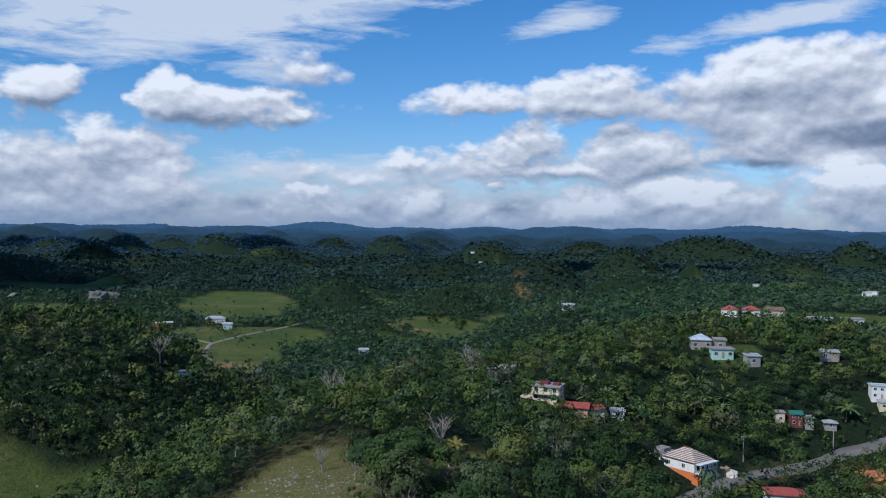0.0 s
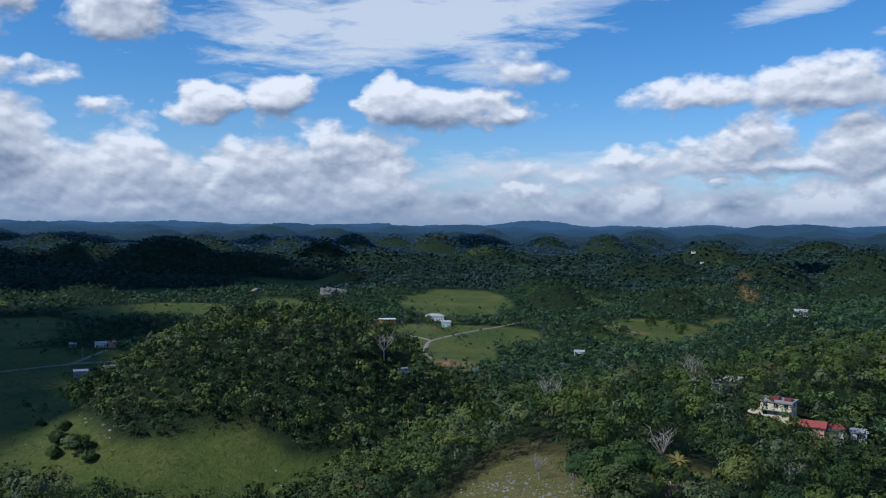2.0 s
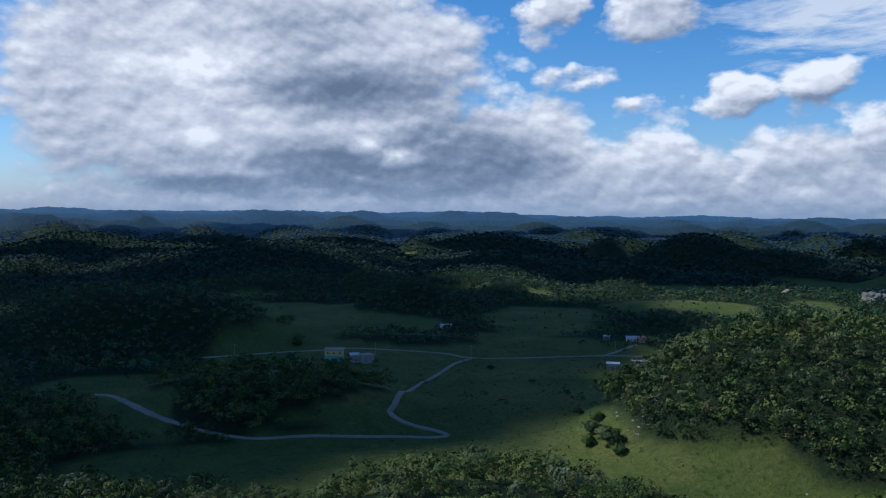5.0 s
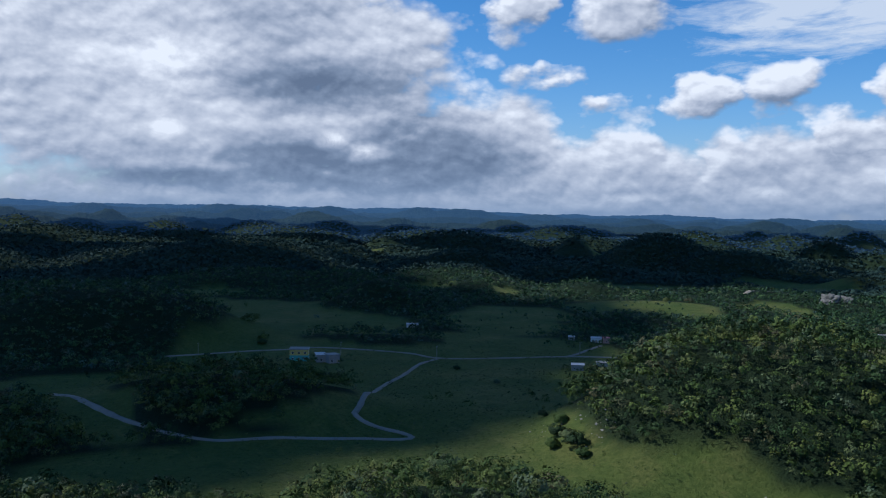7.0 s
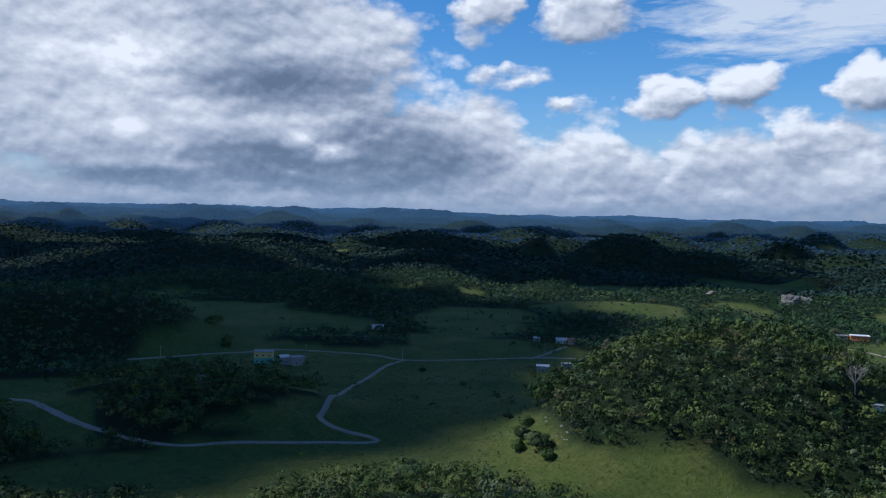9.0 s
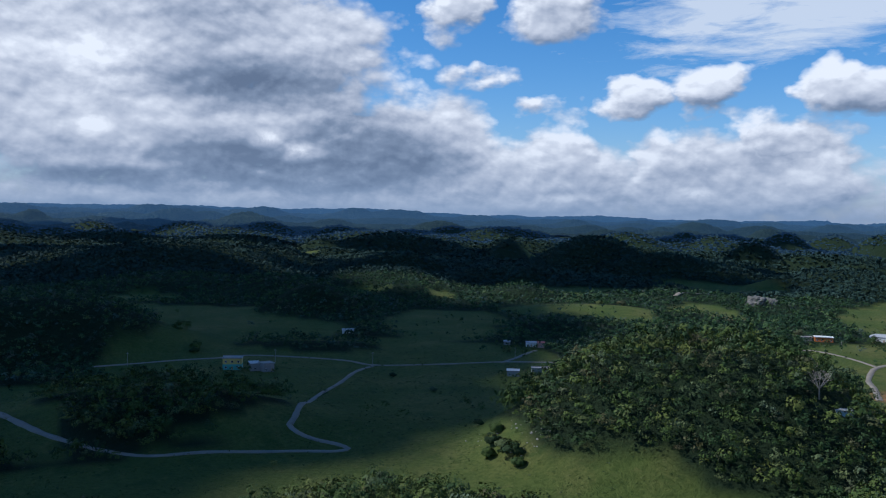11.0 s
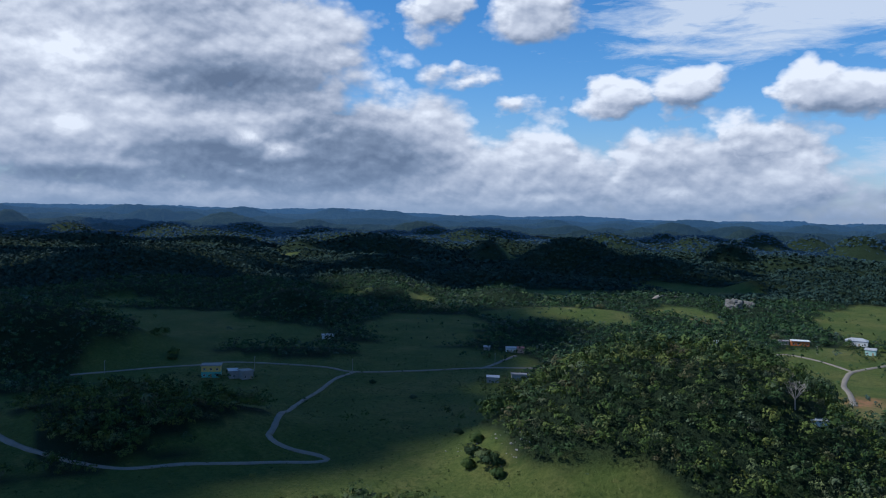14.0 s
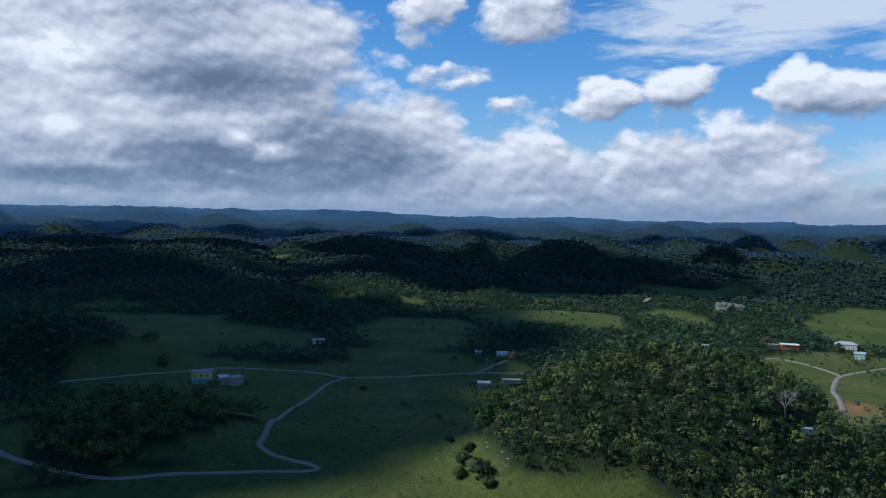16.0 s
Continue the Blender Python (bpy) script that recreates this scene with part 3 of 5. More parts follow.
build_ground()


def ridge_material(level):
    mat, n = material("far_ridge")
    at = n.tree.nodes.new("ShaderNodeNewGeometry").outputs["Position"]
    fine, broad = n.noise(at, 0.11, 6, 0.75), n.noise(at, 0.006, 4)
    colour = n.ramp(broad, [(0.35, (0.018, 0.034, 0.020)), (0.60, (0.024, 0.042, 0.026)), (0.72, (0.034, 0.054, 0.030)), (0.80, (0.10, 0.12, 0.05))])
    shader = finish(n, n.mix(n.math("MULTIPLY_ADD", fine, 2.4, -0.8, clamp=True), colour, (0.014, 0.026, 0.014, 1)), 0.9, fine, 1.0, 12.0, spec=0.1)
    # blue emission stands in for haze over the ridge
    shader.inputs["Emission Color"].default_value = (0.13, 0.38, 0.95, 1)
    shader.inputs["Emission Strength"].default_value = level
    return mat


def far_ridge(k, away, deep, low, high, cell, level):
    """A chain of round wooded hills on the horizon."""
    fine = 0.14
    a, v = np.meshgrid(np.radians(np.arange(-40, 94, fine)), np.linspace(-1, 0.2, 13))
    r = away + v * deep
    x, y = -np.sin(a) * r, np.cos(a) * r
    rise = np.interp(np.degrees(a), [-30, -22, -10, 0, 20, 40, 45, 47, 50, 70], [16, 26, 8, 4, -4, 0, 12, 24, 14, 20]) * step(2900, 4600, away)
    swell = 0.35 + 1.3 * wave(a * away, np.full_like(a, 17.0 * k), cell * 3.1, 90.0 + k)
    tops = low + rise + swell * karst(x, y, cell, 40.0 + k, 0.0, high - low)
    crowns = dice(np.round(a * 2000 + v * 31), np.round(v * 300), 3.0 + k) - 0.5
    z = 20 + (tops - 20) * np.cos(np.clip(v, -1, 1) * math.pi / 2) ** 0.7 + crowns * 6.0 + 6 * (wave(x, y, 31.0, 8.0) - 0.5) + 8 * (wave(x, y, 90.0, 9.0) - 0.5)
    rows, cols = x.shape
    i = np.arange(rows - 1)[:, None] * cols + np.arange(cols - 1)[None, :]
    quads = np.stack([i, i + cols, i + cols + 1, i + 1], -1).reshape(-1, 4)
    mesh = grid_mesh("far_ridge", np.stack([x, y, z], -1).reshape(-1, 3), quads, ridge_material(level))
    return tagged(new("far_ridge", mesh), "chain of wooded hills on the horizon in painted blue haze", "hills", kind="structure")


# distance, half depth, lowest and highest top, width of a hill, strength of the painted haze glow
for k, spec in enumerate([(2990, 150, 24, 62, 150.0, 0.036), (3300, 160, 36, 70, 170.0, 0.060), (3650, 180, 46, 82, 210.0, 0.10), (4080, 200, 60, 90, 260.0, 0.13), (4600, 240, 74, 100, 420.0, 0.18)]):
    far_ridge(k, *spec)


# ---------------------------------------------------------------- roads
def smooth_line(points, step_length):
    pts = [Vector((*p, 0.0)) for p in points]
    pts = [2 * pts[0] - pts[1]] + pts + [2 * pts[-1] - pts[-2]]
    line = []
    for a, b, c, d in zip(pts, pts[1:], pts[2:], pts[3:]):
        count = max(2, int((c - b).length / step_length))
        for k in range(count):
            t = k / count
            line.append(0.5 * (2 * b + (c - a) * t + (2 * a - 5 * b + 4 * c - d) * t * t + (3 * b - a - 3 * c + d) * t**3))
    return line + [pts[-2]]


ROAD_LINES = []


def road(name, points, width, mat, label, lift=0.3):
    line = smooth_line(points, 3.0)
    ROAD_LINES.append((np.array([p[:2] for p in line]), width))
    verts, faces = [], []
    for k, p in enumerate(line):
        way = (line[min(k + 1, len(line) - 1)] - line[max(k - 1, 0)]).normalized()
        side = Vector((-way.y, way.x, 0))
        half = width / 2 * (1 + 0.25 * (noise.noise(p * 0.13) + noise.noise(p * 0.6)))
        level = float(height(p.x, p.y)) + lift
        for s, drop in ((-half - 0.5, 0.9), (-half, 0.0), (0.0, -0.05), (half, 0.0), (half + 0.5, 0.9)):
            q = p + side * s
            verts.append((q.x, q.y, max(level, float(height(q.x, q.y)) + 0.12) - drop))
        if k:
            for c in range(4):
                base = 5 * (k - 1) + c
                faces.append((base, base + 1, base + 6, base + 5))
    return tagged(new(name, grid_mesh(name, verts, faces, mat)), label, "road", kind="structure")


road("road_valley", [(-414, 147), (-395, 149), (-373, 148), (-345, 149), (-326, 153), (-313, 157), (-296, 166), (-285, 183), (-272, 199), (-262, 213), (-253, 223), (-252, 228), (-259, 228), (-268, 224), (-276, 222), (-283, 223), (-287, 229), (-325, 270), (-347, 306), (-368, 338), (-377, 362)], 2.3, ROADSTONE, "pale gravel lane winding through the pasture")
road("road_main", [(-477, 234), (-473, 255), (-466, 277), (-454, 302), (-453, 326), (-427, 346), (-400, 359), (-377, 362), (-354, 391), (-338, 416), (-322, 439), (-299, 464)], 2.6, ROADSTONE, "pale country road along the valley floor")
road("road_spur", [(-330, 424), (-332, 440), (-337, 460), (-341, 478)], 2.2, ROADSTONE, "short gravel spur up to the farm houses")
road("road_village", [(48, 172), (55, 180), (59.5, 185), (66.5, 189.8), (74.3, 193.5), (80, 195.2), (86, 197.3), (92.8, 200.9), (97, 202.5), (104, 203.5), (114, 207)], 3.6, ASPHALT, "worn grey asphalt village road")
road("road_farm", [(-126, 480), (-138, 515), (-148, 540), (-155, 570), (-156, 592), (-145, 627), (-135, 663), (-125, 689), (-109, 746)], 3.0, ROADSTONE, "sandy track across the farm pasture")
road("road_yard", [(-232, 590), (-218, 604), (-212, 624), (-194, 618), (-175, 605), (-157, 590)], 2.2, ROADSTONE, "pale track past the farm houses")
road("road_far", [(-442, 880), (-446, 920), (-446, 955), (-450, 985), (-462, 1000), (-482, 1000)], 5.0, ROADSTONE, "pale road bend between wooded hills")


# ---------------------------------------------------------------- places of the houses, kept clear of trees
def toward_eye(x, y, metres):
    far = math.hypot(x, y)
    return x * (1 - metres / far), y * (1 - metres / far)


CLEARED = []


def keep_clear(x, y, r, before=0.0):
    r, before = r * 1.15, before * 1.1
    CLEARED.append((x, y, r))
    if before:
        CLEARED.append((*toward_eye(x, y, before), r * 0.6))
        CLEARED.append((*toward_eye(x, y, before * 1.8), r * 0.45))
        if math.hypot(x, y) > 400:
            CLEARED.append((*toward_eye(x, y, before * 2.5), r * 0.4))


VILLAGE_SITES = [(55, 188, 8, 10), (50, 185, 4, 6), (63, 184, 5, 7), (54, 178, 4, 5), (26, 207, 5, 7), (32, 203, 4, 4), (16, 226, 6, 14), (109, 241, 5, 8), (43, 208, 3, 5), (77, 253, 7, 12), (79, 243, 6, 12), (86, 238, 5, 10), (88, 214, 5, 7), (96, 211, 4, 6), (112, 219, 6, 9), (100, 428, 8, 16), (171, 507, 9, 18), (184, 512, 9, 18), (196, 510, 9, 18), (157, 428, 10, 18), (210, 478, 12, 18), (224, 472, 12, 18)]
VALLEY_SITES = [(-223, 684, 13, 16), (-190, 722, 13, 16), (-166, 667, 8, 12), (-268, 627, 9, 14), (-420, 289, 9, 0), (-405, 298, 9, 0), (-298, 396, 9, 12), (-292, 413, 9, 12), (-354, 487, 9, 14), (-367, 480, 7, 12), (-489, 440, 8, 12), (79, 544, 7, 18), (-50, 554, 6, 6), (71, 177, 6, 8), (48, 189, 4, 5), (3, 146, 4, 0), (0, 153, 5, 0), (-99, 303, 3, 6), (-92, 306, 2.6, 0), (-245, 655, 8, 14)]
for spec in VILLAGE_SITES + VALLEY_SITES:
    keep_clear(*spec)

# ---------------------------------------------------------------- trees
def leaf_shape(rng, clumps, leaves, leaf, radius=3.6, tall=8.5, trunk=3.0, sides=3):
    """Leaf sprays of a crown: clumps on an uneven dome, the leaves of a clump facing outwards. Base at the origin."""
    sprays = []
    middle = (tall + trunk) / 2 + 0.3
    deep = (tall - trunk) / 2
    lop = rng.uniform(0.75, 1.2, 2)
    for _ in range(clumps):
        way = rng.normal(size=3)
        way[2] = abs(way[2]) * 0.95 - 0.2
        way /= np.linalg.norm(way)
        reach = rng.uniform(0.62, 1.0)
        centre = np.array([way[0] * radius * reach * lop[0], way[1] * radius * reach * lop[1], middle + way[2] * deep * reach * rng.uniform(0.8, 1.2)])
        size = radius * rng.uniform(0.24, 0.44)
        d = rng.normal(size=(leaves, 3))
        d[:, 2] = d[:, 2] * 0.8 + 0.3
        d = d + 0.5 * way
        d /= np.linalg.norm(d, axis=1)[:, None]
        c = centre + d * size * rng.uniform(0.65, 1.1, (leaves, 1)) * np.array([1, 1, 0.75])
        face = d * 0.55 + 0.75 * way + rng.normal(size=(leaves, 3)) * 0.22
        face[:, 2] += 0.15
        face /= np.linalg.norm(face, axis=1)[:, None]
        u = np.cross(face, rng.normal(size=(leaves, 3)))
        u /= np.linalg.norm(u, axis=1)[:, None]
        v = np.cross(face, u)
        s = leaf * rng.uniform(0.55, 1.35, (leaves, 1))
        w = s * rng.uniform(0.5, 0.95, (leaves, 1))
        if sides == 4:
            sprays.append(np.stack([c - u * s, c - v * w * 0.8 + face * s * 0.15, c + u * s, c + v * w], 1))
        else:
            sprays.append(np.stack([c - u * s - v * w * 0.7, c + u * s - v * w * 0.5, c + v * w * 1.3 - face * s * 0.2], 1))
    return np.concatenate(sprays)


def quads_mesh(name, sprays, mat, tint=None):
    sides = sprays.shape[-2]
    mesh = grid_mesh(name, sprays.reshape(-1, 3), np.arange(sprays.shape[0] * sides).reshape(-1, sides), mat)
    if tint is not None:
        mesh.attributes.new("tint", "FLOAT", "FACE").data.foreach_set("value", tint.astype(np.float32))
    return mesh


def away_from_roads(x, y, gap):
    keep = np.ones(len(x), bool)
    for line, width in ROAD_LINES:
        for p in line[::2]:
            keep &= np.hypot(x - p[0], y - p[1]) > width / 2 + gap
    for cx, cy, r in CLEARED:
        keep &= np.hypot(x - cx, y - cy) > r
    return keep


def scatter(rng, near, far, cell, thin=1.0, shake=0.55):
    """Places in the woods between two distances, on a shaken grid, over the side that the flight looks at."""
    lo = np.arange(-far, far, cell)
    x, y = np.meshgrid(lo, lo)
    x, y = x.ravel(), y.ravel()
    d, a = np.hypot(x, y), np.degrees(np.arctan2(-x, y))
    keep = (d > near) & (d < far) & (a > -33) & (a < 80)
    x, y = x[keep], y[keep]
    x, y = x + rng.uniform(-shake, shake, len(x)) * cell, y + rng.uniform(-shake, shake, len(x)) * cell
    open_land = fields(x, y)
    lone = rng.uniform(size=len(x)) < np.where(open_land < 0.5, thin, 0.004)
    keep = lone & away_from_roads(x, y, 2.5 + cell * 0.2)
    return x[keep], y[keep]


def forest(name, rng, near, far, cell, clumps, leaves, leaf, low, high, label, flat=1.0, kinds=6, sunk=0.3, mat=None):
    x, y = scatter(rng, near, far, cell)
    return plant(name, rng, x, y, clumps, leaves, leaf, low, high, label, kinds, flat, sunk, mat)


def plant(name, rng, x, y, clumps, leaves, leaf, low, high, label, kinds=6, flat=1.0, sunk=0.3, mat=None):
    shapes = [leaf_shape(rng, clumps, leaves, leaf, radius=rng.uniform(3.0, 4.4), tall=rng.uniform(7.0, 9.5), trunk=rng.uniform(1.0, 2.6)) for _ in range(kinds)]
    which, z = rng.integers(0, kinds, len(x)), height(x, y)
    size, turn = low + (high - low) * rng.uniform(0, 1, len(x)) ** 1.5, rng.uniform(0, 2 * np.pi, len(x))
    rise = rng.uniform(0.8, 1.25, len(x)) * flat
    patch = wave(x, y, 45.0, 31.0)
    stand_of = wave(x, y, 150.0, 33.0)
    tint = np.clip(rng.uniform(0, 1, len(x)) * 0.85 + 0.3 * (patch - 0.4) + 0.45 * (stand_of - 0.5), 0.0, 0.995)
    out, tints = [], []
    for k, shape in enumerate(shapes):
        m = which == k
        c, s = np.cos(turn[m])[:, None, None], np.sin(turn[m])[:, None, None]
        g = size[m][:, None, None]
        px, py, pz = shape[None, ..., 0] * g, shape[None, ..., 1] * g, shape[None, ..., 2] * g * rise[m][:, None, None]
        q = np.stack([px * c - py * s + x[m][:, None, None], px * s + py * c + y[m][:, None, None], pz + z[m][:, None, None] - sunk], -1)
        out.append(q.reshape(-1, 3, 3))
        tints.append(np.repeat(tint[m], len(shape)))
    quads = np.concatenate(out)
    return tagged(new(name, quads_mesh(name, quads, mat or FOLIAGE, np.concatenate(tints))), label, "woodland", kind="stuff")


NEAR_END = 144.0


def tree_templates(rng, count):
    """Broadleaf trees with a forked trunk and a leafy crown."""
    made = []
    for k in range(count):
        radius, tall, fork = rng.uniform(2.6, 4.2), rng.uniform(6.5, 9.5), rng.uniform(1.8, 3.0)
        tree = new("broadleaf_tree")
        leaves = leaf_shape(rng, 28, 72, 0.20, radius, tall, fork * 0.7)
        crown = new("crown", quads_mesh("crown", leaves, FOLIAGE))
        trunk = new("trunk", branch_mesh("trunk", rng, tall, fork, radius * 0.75, BARK, 5, 0.24))
        crown.parent = trunk.parent = tree
        made.append(tree)
    return made


def tube(verts, faces, points, radii, sides=6):
    """A bent, tapered limb."""
    base = len(verts)
    for k, (p, r) in enumerate(zip(points, radii)):
        way = (points[min(k + 1, len(points) - 1)] - points[max(k - 1, 0)]).normalized()
        u = way.orthogonal().normalized()
        v = way.cross(u)
        for s in range(sides):
            a = 2 * math.pi * s / sides
            verts.append(p + (u * math.cos(a) + v * math.sin(a)) * r)
        if k:
            for s in range(sides):
                a, b = base + (k - 1) * sides + s, base + (k - 1) * sides + (s + 1) % sides
                faces.append((a, b, b + sides, a + sides))


def branch_mesh(name, rng, tall, fork, spread, mat, limbs, thick, twigs=0):
    verts, faces = [], []
    lean = Vector((rng.uniform(-0.3, 0.3), rng.uniform(-0.3, 0.3), 0))
    top = Vector((0, 0, fork)) + lean
    tube(verts, faces, [Vector((0, 0, -0.6)), Vector((0, 0, fork * 0.5)) + lean * 0.3, top], [thick * 1.35, thick, thick * 0.8])
    for k in range(limbs):
        a = 2 * math.pi * (k + rng.uniform(-0.3, 0.3)) / limbs
        out = Vector((math.cos(a), math.sin(a), 0)) * spread * rng.uniform(0.5, 1.0)
        end = Vector((out.x, out.y, tall * rng.uniform(0.68, 0.95)))
        mid = top.lerp(end, 0.5) + Vector((out.x * 0.12, out.y * 0.12, rng.uniform(-0.2, 0.4)))
        tube(verts, faces, [top - Vector((0, 0, 0.2)), mid, end], [thick * 0.6, thick * 0.38, thick * 0.12], 5)
        for _ in range(twigs):
            at = mid.lerp(end, rng.uniform(-0.4, 0.9))
            tip = at + Vector((rng.uniform(-1, 1), rng.uniform(-1, 1), rng.uniform(0.2, 1.2))) * tall * 0.16
            tube(verts, faces, [at, at.lerp(tip, 0.5) + Vector((0, 0, 0.1)), tip], [thick * 0.2, thick * 0.13, thick * 0.05], 3)
            for _ in range(2):
                end_two = tip + Vector((rng.uniform(-1, 1), rng.uniform(-1, 1), rng.uniform(0.0, 1.0))) * tall * 0.09
                tube(verts, faces, [at.lerp(tip, 0.6), end_two], [thick * 0.11, thick * 0.04], 3)
    mesh = bpy.data.meshes.new(name)
    mesh.from_pydata([tuple(v) for v in verts], [], faces)
    mesh.materials.append(mat)
    return mesh


def tilt_place(x, y, size, turn):
    return pose(x, y, float(height(x, y)) - 0.2, 0, 0, turn) @ Matrix.Scale(size, 4)


rng = np.random.default_rng(7)


def near_trees():
    """The trees that the flight passes nearest, each a thing of its own."""
    kinds = tree_templates(rng, 7)
    x, y = scatter(rng, 100, NEAR_END, 5.1)
    order = rng.permutation(len(x))
    used = set()
    for k in order:
        tree = kinds[int(rng.integers(0, len(kinds)))]
        spot_pose = tilt_place(x[k], y[k], 0.48 + 0.66 * rng.uniform() ** 1.5, rng.uniform(0, 360))
        if tree.name in used:
            one = copy_thing(tree, spot_pose)
            one.scale = spot_pose.to_scale()
        else:
            used.add(tree.name)
            tree.matrix_basis = spot_pose
            one = tree
        tagged(one, "leafy green broadleaf tree in dense hillside woods", "tree", "trees of the near slope")


near_trees()
forest("hill_woods", rng, NEAR_END, 265, 4.0, 15, 16, 0.30, 0.48, 1.10, "dense dark green broadleaf woods over the near slope", kinds=12)
forest("hill_woods", rng, 265, 430, 3.6, 10, 10, 0.47, 0.48, 1.10, "dense dark green broadleaf woods over the rounded hill", 1.0, 12, 0.5)
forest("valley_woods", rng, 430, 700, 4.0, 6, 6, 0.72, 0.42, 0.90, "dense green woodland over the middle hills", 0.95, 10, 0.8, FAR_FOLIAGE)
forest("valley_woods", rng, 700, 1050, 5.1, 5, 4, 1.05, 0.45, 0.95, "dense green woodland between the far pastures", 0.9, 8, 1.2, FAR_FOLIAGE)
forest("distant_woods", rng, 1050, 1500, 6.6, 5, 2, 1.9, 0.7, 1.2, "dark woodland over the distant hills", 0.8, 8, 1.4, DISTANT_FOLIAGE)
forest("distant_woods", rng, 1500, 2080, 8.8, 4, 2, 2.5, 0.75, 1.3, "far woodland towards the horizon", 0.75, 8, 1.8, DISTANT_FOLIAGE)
forest("horizon_woods", rng, 2080, 3000, 10.5, 4, 1, 3.4, 0.8, 1.3, "far woodland below the horizon in painted blue haze", 0.55, 6, 2.4, HORIZON_FOLIAGE)

# ---------------------------------------------------------------- houses
def painted(name, colour, dirt=0.5):
    r, g, b = colour
    return simple(name, colour, (r * 0.86, g * 0.86, b * 0.84), 1.0, 0.75, 0.15, dirt=dirt)


def sheet_roof(name, colour):
    """Corrugated sheets, weathered."""
    mat, n = material(name)
    at = place_of(n)
    wave_node = n.add("ShaderNodeTexWave", {"Vector": at, "Scale": 4.0, "Distortion": 0.3, "Detail": 1.0}).outputs["Fac"]
    stain = n.math("MULTIPLY_ADD", n.noise(at, 0.8, 7, 0.7), 3.5, -1.6, clamp=True)
    base = n.mix(stain, (*colour, 1), (colour[0] * 0.55 + 0.05, colour[1] * 0.5 + 0.03, colour[2] * 0.5 + 0.02, 1))
    finish(n, base, 0.5, wave_node, 0.5, 0.04, 0.2)
    return mat


WHITE = painted("white_paint", (0.80, 0.80, 0.78))
CREAM = painted("cream_paint", (0.70, 0.62, 0.44))
YELLOW = painted("yellow_paint", (0.66, 0.48, 0.16))
ORANGE = painted("orange_paint", (0.66, 0.20, 0.06))
MINT = painted("mint_paint", (0.45, 0.68, 0.62))
TEAL = painted("teal_paint", (0.12, 0.42, 0.36))
PINK = painted("pink_paint", (0.68, 0.38, 0.32))
MAROON = painted("maroon_paint", (0.18, 0.05, 0.05))
CONCRETE = simple("raw_concrete", (0.36, 0.34, 0.32), (0.26, 0.25, 0.24), 1.0, 0.9, 0.4, dirt=0.6)
BLUEGREY = painted("grey_paint", (0.33, 0.31, 0.30))
RED_SHEET = sheet_roof("red_sheet_roof", (0.42, 0.10, 0.08))
GREEN_SHEET = sheet_roof("green_sheet_roof", (0.04, 0.22, 0.17))
ZINC = sheet_roof("zinc_roof", (0.46, 0.48, 0.49))
PALE_SHEET = sheet_roof("pale_blue_roof", (0.55, 0.63, 0.70))
BROWN_SHEET = sheet_roof("brown_sheet_roof", (0.26, 0.17, 0.12))
TILE_BROWN = simple("brown_roof_tile", (0.19, 0.09, 0.055), (0.26, 0.13, 0.085), 3.0, 0.7)
TILE_WHITE = simple("white_roof_tile", (0.72, 0.70, 0.66), (0.62, 0.60, 0.56), 3.0, 0.7)
FRAME = painted("window_frame", (0.70, 0.70, 0.68), 0.2)
WOOD = simple("weathered_wood", (0.30, 0.22, 0.14), (0.42, 0.32, 0.21), 2.0, 0.85)
RED_EARTH = simple("red_earth", (0.36, 0.13, 0.06), (0.46, 0.22, 0.11), 0.4, 0.95, 0.8)
GRAVEL = simple("pale_marl", (0.60, 0.56, 0.48), (0.70, 0.66, 0.58), 1.0, 0.95, 0.6)


def glass_material():
    mat, n = material("window_glass")
    finish(n, (0.02, 0.025, 0.03, 1), 0.08, spec=0.6)
    return mat


GLASS = glass_material()


def bm_box(bm, x0, y0, z0, x1, y1, z1):
    vs = [bm.verts.new(p) for p in ((x0, y0, z0), (x1, y0, z0), (x1, y1, z0), (x0, y1, z0), (x0, y0, z1), (x1, y0, z1), (x1, y1, z1), (x0, y1, z1))]
    for f in ((0, 3, 2, 1), (4, 5, 6, 7), (0, 1, 5, 4), (1, 2, 6, 5), (2, 3, 7, 6), (3, 0, 4, 7)):
        bm.faces.new([vs[i] for i in f])


def part(name, bm, mat, parent, label=""):
    mesh = bpy.data.meshes.new(name)
    bmesh.ops.recalc_face_normals(bm, faces=bm.faces[:])
    bm.to_mesh(mesh)
    bm.free()
    mesh.materials.append(mat)
    ob = new(name, mesh)
    ob.parent = parent
    return tagged(ob, label) if label else ob


def box_part(name, box, mat, parent, label="", bevel=0.0):
    bm = bmesh.new()
    bm_box(bm, *box)
    if bevel:
        bmesh.ops.bevel(bm, geom=bm.edges[:], offset=bevel, segments=1, affect="EDGES")
    return part(name, bm, mat, parent, label)


